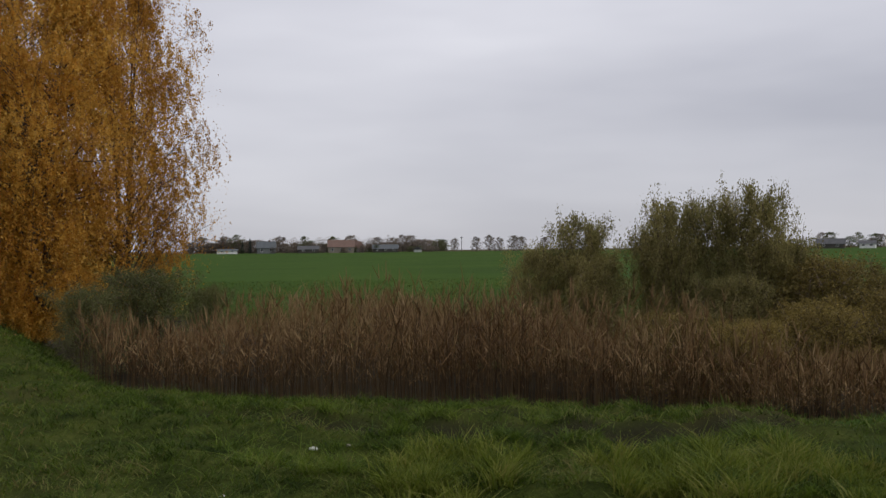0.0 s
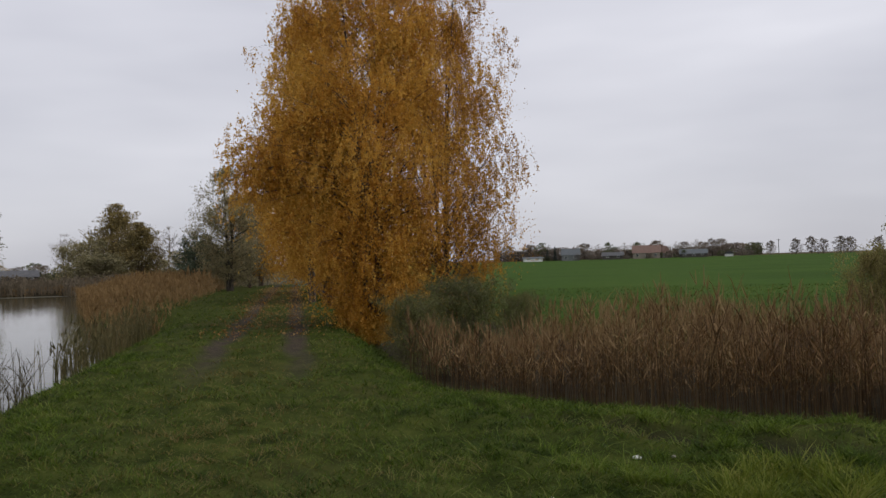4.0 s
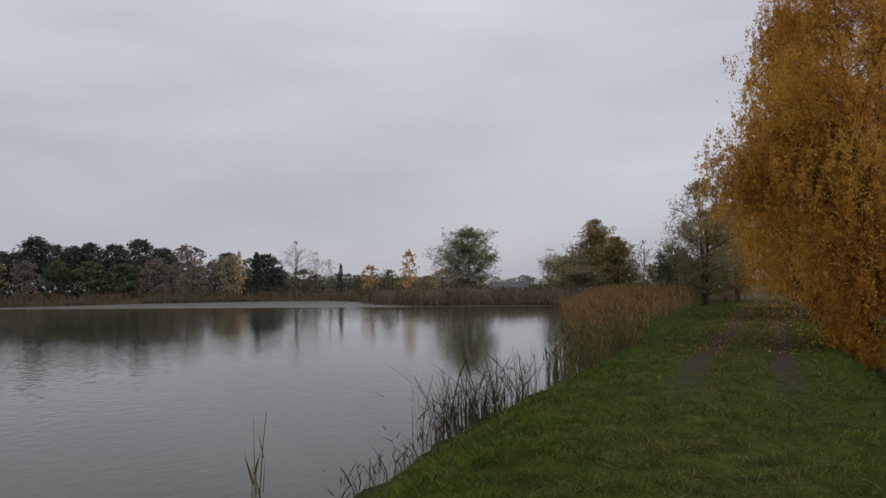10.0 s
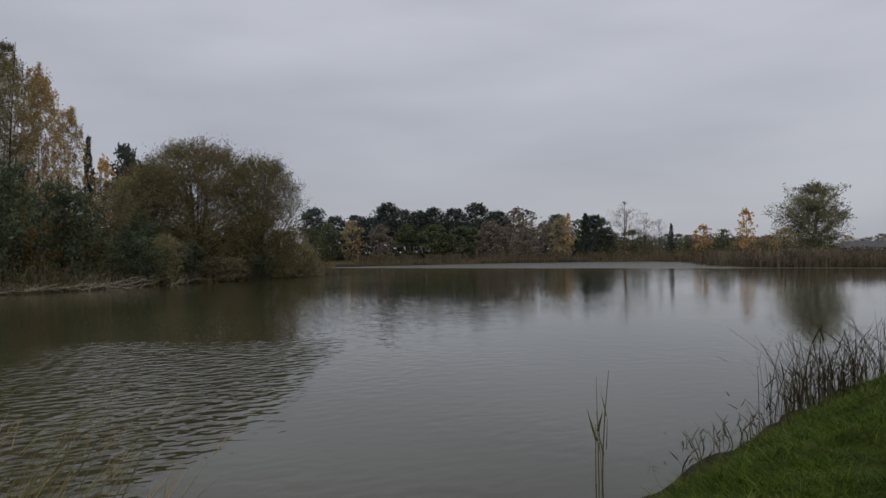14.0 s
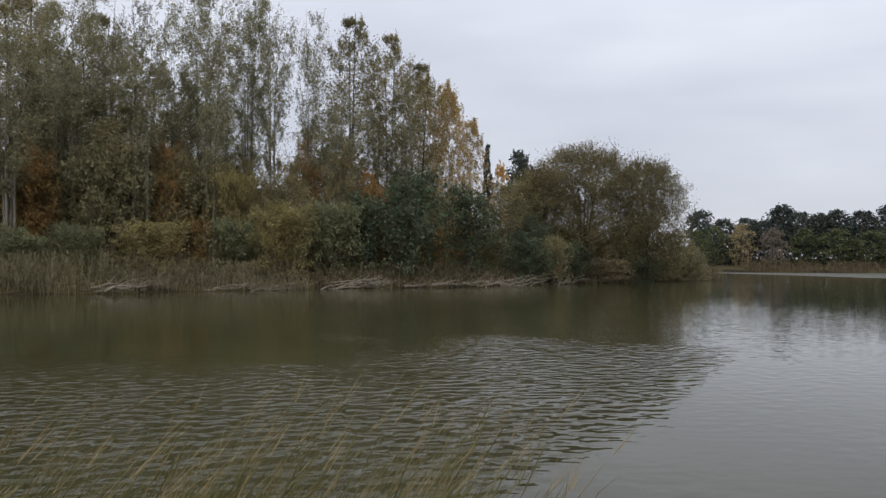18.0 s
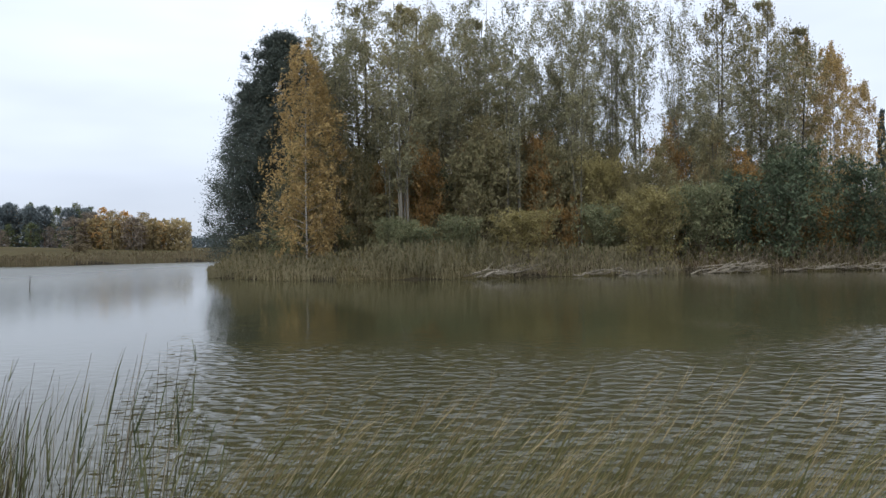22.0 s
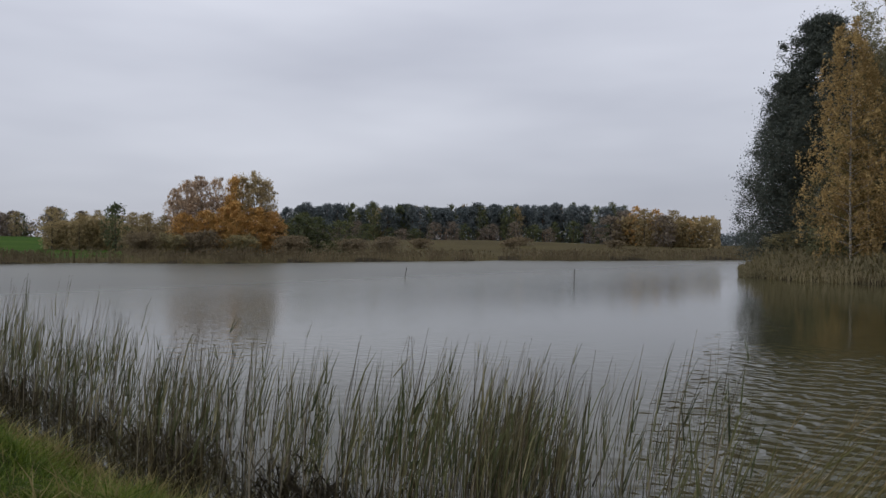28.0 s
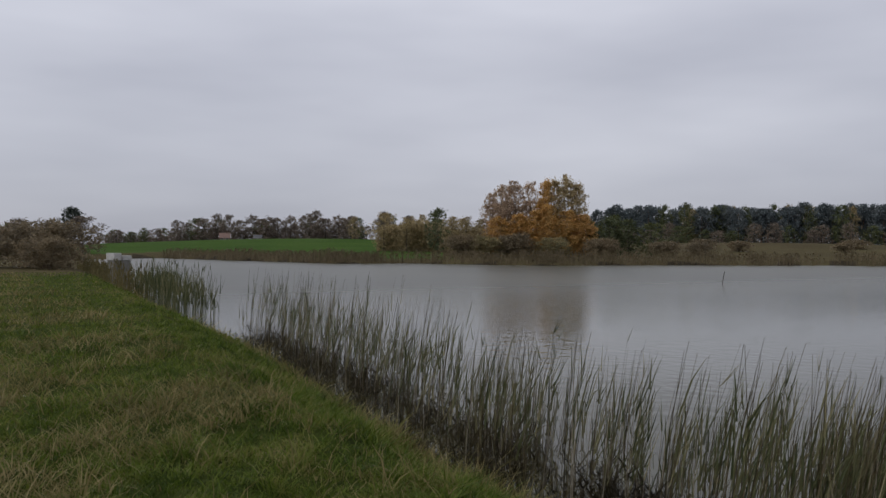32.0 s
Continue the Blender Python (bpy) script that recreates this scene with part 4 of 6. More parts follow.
place("isle_birch", -80.3, 30.8, 19.4, 6.8, "island trees")
place("isle_birch", -82.6, 34.2, 17.0, 6.0)
place("isle_birch", -85.9, 30.0, 22.1, 7.1)
place("isle_birch", -87.0, 33.0, 21.4, 6.9, "island trees")
place("spruce", -84.3, 36.8, 14.5, 2.8, "island trees")
place("far_orange", -91.0, 41.5, 13.4, 3.4, "island trees")
place("pine", -93.6, 45.3, 15.2, 4.2, "island trees")
place("dome_willow", -79.6, 46.2, 14.0, 16.8)
place("dome_willow", -85.4, 43.9, 12.3, 9.7, "island trees")
place("dome_willow", -77.9, 52.6, 13.4, 11.4, "island trees")
# island, edge bushes
place("isle_dark_bush", -69.6, 23.2, 9.6, 8.2, "island bushes")
place("isle_dark_bush", -71.4, 19.6, 7.6, 6.2, "island bushes")
place("isle_dark_bush", -71.8, 29.6, 8.6, 7.0, "island bushes")
place("isle_dark_bush", -71.6, 35.2, 4.8, 6.0, "island bushes")
place("isle_olive_bush", -72.4, 38.6, 4.6, 4.3, "island bushes")
place("isle_yellow_bush", -67.0, 11.5, 5.8, 6.4, "island bushes")
place("isle_bush", -69.5, 8.1, 4.7, 5.7, "island bushes")
place("isle_yellow_bush", -66.0, 1.7, 4.2, 6.2, "island bushes")
place("isle_bush", -66.8, -7.0, 3.1, 5.2, "island bushes")
place("isle_bush", -67.6, -3.5, 3.9, 4.6, "island bushes")
place("isle_bush", -67.0, -8.5, 3.8, 4.6, "island bushes")
place("isle_yellow_bush", -71.5, 8.3, 8.6, 5.3, "island bushes")
place("isle_rust_bush", -78.5, 15.5, 13.0, 4.9, "island bushes")
place("isle_rust_bush", -74.9, 3.2, 11.2, 6.6, "island bushes")
place("isle_rust_bush", -71.8, 6.0, 5.7, 3.4, "island bushes")
place("isle_yellow_bush", -74.0, -1.5, 8.2, 6.0, "island bushes")
place("isle_yellow_bush", -73.6, -7.3, 8.2, 4.5, "island bushes")
place("isle_rust_bush", -74.2, -16.4, 8.9, 6.2, "island bushes")
place("isle_bush", -70.1, 16.4, 6.3, 6.3, "island bushes")
place("isle_dark_bush", -77.8, 4.9, 8.5, 5.8, "island bushes")
place("isle_olive_bush", -77.2, 11.1, 8.7, 6.3, "island bushes")
place("isle_olive_bush", -77.9, -3.9, 7.2, 6.3, "island bushes")
place("isle_dark_bush", -75.0, 42.0, 3.8, 5.6, "island bushes")
place("isle_dark_bush", -76.6, 51.0, 3.2, 6.4, "island bushes")
place("brown_bush", -75.4, 46.6, 2.6, 6.0, "island bushes")
place("isle_bush", -68.3, -16.8, 3.2, 5.2, "island bushes")
place("isle_bush", -69.1, -13.3, 3.2, 4.6, "island bushes")
place("isle_olive_bush", -73.1, -20.9, 3.0, 6.7, "island bushes")
for kind, x, y, h, w in (("isle_tree", -78.0, 36.0, 9.5, 6.0), ("isle_dark_bush", -76.4, 38.4, 6.0, 6.0), ("isle_tree", -82.5, 40.0, 10.5, 6.4), ("isle_olive_bush", -80.4, 57.6, 5.6, 6.6), ("isle_olive_bush", -82.0, 61.0, 4.0, 6.0)):
    place(kind, x, y, h, w, "island bushes")
# across the pond behind the dike
for x, y, h, w in ((-92.2, -137.3, 12.6, 4.6), (-94.6, -135.6, 13.6, 5.0), (-97.0, -134.0, 13.4, 4.8), (-95.4, -139.0, 13.0, 5.0), (-91.0, -138.6, 11.2, 4.0)):
    place("mauve_birch", x, y, h + 1.6, w * 1.2, "bright grove")
for x, y, h, w in ((-99.6, -132.0, 14.2, 4.4), (-98.6, -130.4, 9.4, 4.6), (-102.2, -128.4, 8.0, 6.0), (-104.4, -126.4, 7.2, 5.4), (-94.0, -133.0, 7.4, 5.4), (-90.6, -135.4, 6.8, 5.4), (-96.8, -131.2, 8.2, 5.0)):
    place("grove_birch", x, y, h + 1.2, w * 1.15, "bright grove")
for x, y, h, w in ((-101.4, -131.4, 14.4, 4.8), (-103.4, -130.0, 14.8, 5.2), (-104.8, -128.6, 13.6, 4.2)):
    place("pale_birch", x, y, h + 1.4, w * 1.2, "bright grove")
for x, y, h, w in ((-84.4, -142.4, 7.2, 5.4), (-87.2, -141.6, 7.8, 5.8), (-88.8, -138.8, 7.4, 5.0)):
    place("far_yellow", x, y, h, w, "bright grove")
for x, y, h, w in ((-106.8, -128.0, 7.0, 7.4), (-109.2, -124.4, 7.6, 7.0), (-112.4, -122.6, 7.2, 7.6), (-115.2, -119.4, 6.6, 7.0), (-113.4, -127.4, 8.2, 8.0)):
    place("far_green", x, y, h, w)
place("brown_bush", -82.6, -136.0, 4.2, 9.0)
place("isle_olive_bush", -86.4, -132.6, 4.2, 8.4)
place("brown_bush", -90.4, -129.6, 4.4, 9.6)
place("isle_olive_bush", -96.6, -125.8, 3.8, 8.2)
place("brown_bush", -103.8, -120.6, 3.6, 9.0)
place("brown_bush", -112.6, -113.2, 3.0, 8.0)
place("far_green", -99.1, -173.7, 10.7, 6.7)
place("far_yellow", -97.2, -186.2, 8.4, 6.5)
place("far_yellow", -94.3, -193.2, 9.8, 8.7)
place("far_yellow", -104.3, -170.7, 8.2, 6.6)
place("far_orange", -211.1, -103.2, 11.2, 7.1)
place("far_orange", -213.4, -98.4, 10.4, 6.3)
place("far_yellow", -215.2, -94.4, 10.0, 7.1)
place("far_brown", -212.5, -107.2, 9.8, 8.8)
place("far_yellow", -209.4, -99.9, 10.0, 7.8)
place("far_brown", -209.7, -94.4, 8.6, 7.8)
place("far_yellow", -214.4, -91.2, 8.4, 7.1)
place("far_brown", -208.9, -109.7, 8.2, 9.6)
place("far_yellow", -219.0, -88.0, 6.3, 6.4)
place("far_orange", -216.9, -90.3, 7.5, 6.3)
place("brown_bush", -6.1, -74.8, 3.8, 9.6)
place("brown_bush", -1.4, -80.0, 3.7, 10.3)
place("brown_bush", -5.9, -67.7, 2.4, 5.0)
for x, y, h, w in ((-150.2, -128.4, 2.4, 7.0), (-163.5, -112.0, 2.0, 6.0), (-141.0, -141.0, 2.6, 6.4), (-176.5, -118.0, 2.2, 7.4), (-158.0, -146.0, 2.4, 8.0), (-183.0, -95.0, 2.0, 6.0), (-129.0, -120.0, 2.6, 7.0)):
    place("brown_bush", x, y, h, w, "meadow bushes")
place("pine", -21.7, -198.8, 10.4, 6.1)
place("far_brown", -23.2, -193.6, 8.2, 9.2)
place("far_brown", -11.3, -199.7, 7.7, 6.7)
place("far_brown", -18.3, -204.2, 7.4, 6.9)
place("spruce", 116.5, 377.8, 5.6, 2.6, "village spruces")
place("spruce", 119.8, 376.8, 7.0, 2.8, "village spruces")
place("spruce", 123.1, 375.7, 5.8, 2.4, "village spruces")


# ---- the wooded island: inner rows, and what grows under them ----
def island_wood():
    rng = np.random.default_rng(21)
    rows = (("aspen", 19, 22, 8), ("oak", 13, 18, 9), ("aspen", 17, 21, 8), ("isle_birch", 12, 16, 6))
    low = ("isle_olive_bush", "isle_olive_bush", "isle_rust_bush", "isle_dark_bush", "isle_yellow_bush")
    n = 0
    while n < 78:
        x, y = rng.uniform(-104, -66), rng.uniform(-24, 62)
        deep = inside_by(ISLAND, np.array([x]), np.array([y]))[0]
        if deep < 6:
            continue
        fall = 1.0 if y < 10 else max(0.34, 1.0 - (y - 10) / 42)
        if n % 3:
            place(low[rng.integers(5)], x, y, rng.uniform(6, 11) * max(fall, 0.6), rng.uniform(6, 9), "island bushes")
        else:
            kind, lo, hi, w = rows[rng.integers(4)]
            place(kind, x, y, rng.uniform(lo, hi) * fall, w * rng.uniform(0.85, 1.2), "island trees")
        n += 1

    # young trees close the view under the crowns
    young = ("isle_rust_bush", "isle_tree", "isle_tree", "isle_yellow_bush", "isle_rust_bush", "isle_tree", "isle_dark_bush")
    for i in range(46):
        x, y = rng.uniform(-79, -69), -17 + 48 * (i + rng.uniform(0, 1)) / 46
        if inside_by(ISLAND, np.array([x]), np.array([y]))[0] > 6:
            place(young[rng.integers(7)], x, y, rng.uniform(6, 11.5), rng.uniform(3.4, 5.4), "island bushes")
    for i in range(64):
        x, y = rng.uniform(-86, -69), rng.uniform(-18, 26)
        if inside_by(ISLAND, np.array([x]), np.array([y]))[0] > 7:
            place("sapling", x, y, rng.uniform(13, 20), rng.uniform(3, 4.5), "island trees")


island_wood()


# ---- far woods along the skyline ----
def row_of(kinds, x0, y0, x1, y1, n, lo, hi, w, depth=12.0, group="skyline trees", seed=1):
    rng = np.random.default_rng(seed)
    d = np.array([x1 - x0, y1 - y0])
    side = np.array([d[1], -d[0]]) / np.linalg.norm(d)
    for i in range(n):
        t = (i + rng.uniform(0.1, 0.9)) / n
        p = np.array([x0, y0]) + d * t + side * rng.uniform(-depth, depth)
        place(kinds[rng.integers(len(kinds))], p[0], p[1], rng.uniform(lo, hi), w * rng.uniform(0.8, 1.25), group)


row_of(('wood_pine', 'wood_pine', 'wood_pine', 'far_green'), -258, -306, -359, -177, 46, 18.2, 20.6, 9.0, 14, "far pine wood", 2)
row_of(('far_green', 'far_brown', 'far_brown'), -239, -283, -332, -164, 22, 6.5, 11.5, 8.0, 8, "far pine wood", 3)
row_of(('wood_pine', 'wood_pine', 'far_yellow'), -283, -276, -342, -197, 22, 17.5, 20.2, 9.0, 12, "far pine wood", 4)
row_of(('far_brown', 'far_brown', 'far_green'), -92, -420, -168, -363, 22, 11.0, 15.7, 10.1, 8, "skyline trees", 5)
row_of(('far_brown', 'far_green'), -69, -475, -98, -449, 9, 7.7, 11.6, 9.5, 8, "skyline trees", 6)
row_of(('far_yellow', 'far_brown', 'far_yellow', 'far_green'), -137, -300, -153, -258, 12, 8.0, 10.8, 6.8, 8, "skyline trees", 7)
row_of(('far_green', 'far_brown'), -3, -420, -29, -419, 6, 9.9, 12.4, 8.5, 8, "skyline trees", 8)
row_of(('far_brown', 'far_green', 'bare', 'far_brown'), 106, 427, 226, 378, 34, 5.6, 9.4, 8.5, 12, "village trees", 9)
for x, y, h, w in ((205.8, 337.5, 6.4, 4.8), (214.5, 332.1, 7.0, 6.0), (219.8, 328.6, 7.8, 6.0), (223.6, 326.1, 6.6, 5.4), (229.1, 322.2, 7.4, 6.6), (232.2, 320.0, 7.0, 6.0), (240.4, 313.0, 6.6, 6.0)):
    place("far_brown", x, y, h, w, "village trees")
row_of(('far_brown', 'far_green'), 336, 252, 362, 214, 9, 4.0, 8.6, 7.9, 6, "village trees", 11)
row_of(('far_green', 'far_yellow', 'far_brown'), -119, 231, -36, 258, 22, 3.5, 5.2, 6.0, 8, "skyline trees", 12)
row_of(('pine', 'far_green', 'far_green'), -199, 151, -137, 215, 22, 8.6, 13.7, 7.8, 8, "far pines", 13)
row_of(('far_green', 'far_brown'), -182, 276, -125, 306, 16, 4.3, 7.0, 8.0, 8, "skyline trees", 14)

row_of(("far_brown", "far_green", "far_brown"), 112, 382, 200, 340, 22, 1.6, 3.4, 4.4, 4, "village trees", 15)


# ---- reeds ----
def near(poly, x, y):
    return inside_by(poly, np.asarray(x, float), np.asarray(y, float))


def reed_stand(name, label, x, y, h, mat, foot=None, width=0.014, leaf=5, plume=0.7, lean=0.12, seed=0, wind=(0.0, 0.0), upright=False, bend=0.85, head=2.6, droop=1.0, stem=None, top=None, low=0.15, blade=1.0):
    """A stand of reeds: stems, drooping leaves and plumes, all one bed."""
    rng = np.random.default_rng(seed)
    n = len(x)
    z = height(x, y) if foot is None else np.full(n, foot)
    z = np.maximum(z, WATER - 0.25) - 0.03
    base = np.stack([x, y, z], -1)
    off = rng.normal(size=(n, 2)) * lean * h[:, None] + np.array(wind) * h[:, None]
    tip = base + np.concatenate([off, h[:, None]], 1)
    bow = np.concatenate([off * bend, np.zeros((n, 1))], 1)
    bits = [ribbons(base, tip, np.full(n, width), bow, rng, 3, 0.7)]
    for i in range(leaf):
        t = rng.uniform(low, 0.97, (n, 1))
        at = base + (tip - base) * t + bow * (t * t - t)
        d = rng.normal(size=(n, 2))
        d = d / np.linalg.norm(d, axis=1, keepdims=True) * rng.uniform(0.15, 0.4, (n, 1)) * droop + np.array(wind) * 0.5
        up = rng.uniform(-0.1, 0.45, (n, 1))
        if upright:
            t = rng.uniform(0.25, 0.7, (n, 1))
            at, d, up = base + (tip - base) * t, d * 0.45 + np.array(wind) * 0.6, rng.uniform(0.3, 0.7, (n, 1))
        e = at + np.concatenate([d, up], 1) * (h[:, None] / 2.0) ** 0.5
        b = np.concatenate([np.zeros((n, 2)), rng.uniform(-0.45, 0.05, (n, 1))], 1) * (h[:, None] / 2.0)
        bits.append(ribbons(at, e, rng.uniform(1.0, 2.0, n) * width * blade, b, rng, 2, 1.0))
    k = rng.uniform(size=n) < plume
    if k.any():
        e = tip[k] + np.concatenate([rng.normal(size=(k.sum(), 2)) * 0.05 + np.array(wind) * 0.4, rng.uniform(0.10, 0.24, (k.sum(), 1))], 1)
        for _ in range(3):
            bits.append(ribbons(tip[k] - np.array([0, 0, 0.05]), e + rng.normal(size=(k.sum(), 3)) * 0.03, np.full(k.sum(), width * head), np.zeros((k.sum(), 3)), rng, 1, 0.8))
    v, f = joined(bits)
    look = [M[stem or mat], M[mat], M[top or mat]]
    kinds = [0] + [1] * leaf + [2] * (len(bits) - 1 - leaf)
    index = np.concatenate([np.full(len(b[1]), i) for b, i in zip(bits, kinds)])
    ob = new(name, quad_mesh(name, v, f, look, index))
    return tagged(ob, label, "reeds", kind="stuff")


def scatter(n, x0, x1, y0, y1, keep, seed):
    rng = np.random.default_rng(seed)
    out = []
    got = 0
    while got < n:
        x, y = rng.uniform(x0, x1, n * 2), rng.uniform(y0, y1, n * 2)
        k = keep(x, y, rng)
        out.append(np.stack([x[k], y[k]]))
        got += int(k.sum())
    p = np.concatenate(out, 1)[:, :n]
    return p[0], p[1]


def ditch_reeds():
    # the front rows stand close, those behind thin out
    def keep(x, y, rng):
        d = near(DITCH, x, y)
        return (d > -0.75) & (d < 5.5) & (rng.uniform(size=len(x)) < np.where(d < 1.6, 1.0, 0.45)) & (y < 17.5 + 0.6 * (x - 5)) & (y < 24) & (y > 2)
    x, y = scatter(9400, 1.5, 30, 2, 34, keep, 3)
    rng = np.random.default_rng(4)
    h = rng.uniform(1.45, 1.95, len(x)) * (1 + 0.10 * wobble(x, y, 0.8)) * (1 - 0.42 * ease((x - 8.3) / 2.6)) * (0.62 + 0.38 * ease((x - 3.2) / 2.6))
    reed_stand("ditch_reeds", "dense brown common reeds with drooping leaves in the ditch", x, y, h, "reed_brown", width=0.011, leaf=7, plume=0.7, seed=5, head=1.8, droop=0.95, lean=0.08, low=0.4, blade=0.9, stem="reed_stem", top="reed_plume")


def pond_reeds():
    """Green and straw reeds in the shallows along the dike."""
    rng = np.random.default_rng(11)
    # an open stand along the bank, thinning outward, with one close clump
    def keep(x, y, rng):
        d = near(LAKE, x, y)
        clump = 0.75 + 0.5 * wobble(x, y, 1.5, 4.0) + 0.3 * wobble(x, y, 4.0)
        return (d > 0.1) & (d < 2.9) & (rng.uniform(size=len(x)) < clump * np.exp(-((d - 1.2) / 1.15) ** 2))
    x, y = scatter(860, -12, -4.5, -23.5, -4.2, keep, 12)
    x2, y2 = scatter(130, -8.5, -4.8, -9.5, -4.0, keep, 28)
    x3, y3 = scatter(190, -9, -6, -6.6, -2.9, lambda x, y, r: (near(LAKE, x, y) > 1.6) & (near(LAKE, x, y) < 3.7) & (wobble(x, y, 3.1, 2.0) > -0.25), 29)
    x4, y4 = -7.1 + rng.normal(size=190) * 0.30, -4.95 + rng.normal(size=190) * 0.34
    x, y = np.concatenate([x, x2, x3, x4]), np.concatenate([y, y2, y3, y4])
    h = rng.uniform(1.05, 1.75, len(x)) * (1 + 0.14 * wobble(x, y, 1.1)) * (1 + 0.25 * ease((-y - 7) / 12) + 0.1 * ease((y + 11) / 4))
    pale = rng.uniform(size=len(x)) < 0.38
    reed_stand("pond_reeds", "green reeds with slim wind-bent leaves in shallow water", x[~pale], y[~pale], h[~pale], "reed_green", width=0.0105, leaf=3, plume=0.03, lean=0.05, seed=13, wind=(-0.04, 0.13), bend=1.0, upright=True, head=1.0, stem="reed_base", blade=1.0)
    reed_stand("straw_reeds", "pale dry reed stalks standing among the green ones", x[pale], y[pale], h[pale] * rng.uniform(0.55, 1.0, int(pale.sum())), "reed_green", width=0.0095, leaf=1, plume=0.03, lean=0.05, seed=113, wind=(-0.03, 0.08), upright=True, head=1.0, stem="reed_stalk")
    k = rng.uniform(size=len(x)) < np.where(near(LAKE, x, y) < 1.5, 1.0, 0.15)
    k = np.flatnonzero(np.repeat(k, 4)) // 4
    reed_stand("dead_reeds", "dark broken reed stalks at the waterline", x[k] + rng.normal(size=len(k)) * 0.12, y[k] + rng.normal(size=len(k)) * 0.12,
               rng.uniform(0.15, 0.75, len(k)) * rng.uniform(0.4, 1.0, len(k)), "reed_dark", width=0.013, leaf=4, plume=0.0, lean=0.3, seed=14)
    # a far stand by the sluice
    def keep2(x, y, rng):
        d = near(LAKE, x, y)
        return (d > -0.4) & (d < 1.3)
    x, y = scatter(420, -10, -5.2, -46, -29.5, keep2, 15)
    h = rng.uniform(1.3, 2.0, len(x))
    reed_stand("near_sluice_reeds", "olive reed clump in the water by the dike", x, y, h, "reed_green", width=0.018, leaf=3, plume=0.2, lean=0.06, seed=26, wind=(-0.02, 0.05), upright=True, head=1.5)
    x, y = scatter(1000, -18, -6, -95, -42, lambda x, y, r: (near(LAKE, x, y) > -1.2) & (near(LAKE, x, y) < 0.7), 27)
    h = rng.uniform(0.5, 1.3, len(x)) * (1 + 0.3 * wobble(x, y, 0.3))
    reed_stand("far_pond_reeds", "olive reeds along the dike's water edge", x, y, h, "reed_olive", width=0.03, leaf=2, plume=0.5, lean=0.07, seed=16, wind=(-0.02, 0.05))
    # thin wind-bent grass in front of the island
    def keep3(x, y, rng):
        d = near(LAKE, x, y)
        return (d > 1.2) & (d < 3.8) & (wobble(x, y, 2.2, 1.0) > -0.35)
    x, y = scatter(560, -8.6, -5, -2.9, 2.9, keep3, 17)
    h = rng.uniform(0.85, 1.6, len(x))
    reed_stand("thin_reeds", "thin wind-bent reeds with pale straw tips", x, y, h, "reed_thin", width=0.008, leaf=3, plume=0.5, lean=0.15, seed=18, wind=(-0.05, 0.52), upright=True, bend=1.5, head=0.8, top="reed_straw")
    # dark bent sedge along the bank ahead
    def keep4(x, y, rng):
        d = near(LAKE, x, y)
        return (d > -0.25) & (d < 0.8) & (wobble(x, y, 1.3, 2.0) > -0.3) & (rng.uniform(size=len(x)) < np.where(y < 13.4, 0.3, np.where((y > 20) & (y < 21.8), 0.2, 1.0)))
    x, y = scatter(350, -7, -4.4, 9.0, 18.6, keep4, 19)
    h = rng.uniform(0.3, 1.1, len(x)) * np.where(y < 12.6, 0.45, 1.15)
    reed_stand("bank_sedge", "dark bent sedge stalks on the pond bank", x, y, h, "reed_dark", width=0.017, leaf=1, plume=0.0, lean=0.36, seed=20, droop=1.3)
    x, y = scatter(520, -8, -4.6, 21, 34, keep4, 21)
    h = rng.uniform(0.6, 1.4, len(x))
    reed_stand("bank_rushes", "dark green rushes on the pond bank", x, y, h, "reed_olive", width=0.022, leaf=2, plume=0.1, lean=0.14, seed=22)
    x, y = scatter(7, -5.50, -5.38, 8.14, 8.26, lambda x, y, r: x < 0, 23)
    reed_stand("lone_reeds", "a few lone cattail stalks standing in the water", x, y, rng.uniform(0.8, 1.6, len(x)), "reed_olive", width=0.018, leaf=1, plume=0.0, lean=0.05, seed=24, upright=True)


def reed_bed():
    def keep(x, y, rng):
        edge = near(LAKE, x, y)
        return (edge < 0.6) & (edge > -16) & (x < -4.3 - 0.02 * y)
    x, y = scatter(6800, -34, -4, 33, 104, keep, 31)
    rng = np.random.default_rng(32)
    h = rng.uniform(1.5, 2.3, len(x)) * (1 + 0.22 * wobble(x, y, 0.35)) * (0.42 + 0.58 * ease((0.6 - near(LAKE, x, y)) / 6)) * (0.55 + 0.45 * ease((y - 32) / 8))
    reed_stand("reed_bed", "wide bed of tan dry reeds beside the dike", x, y, h, "reed_tan", width=0.03, leaf=3, plume=0.9, seed=33, foot=WATER, lean=0.16)


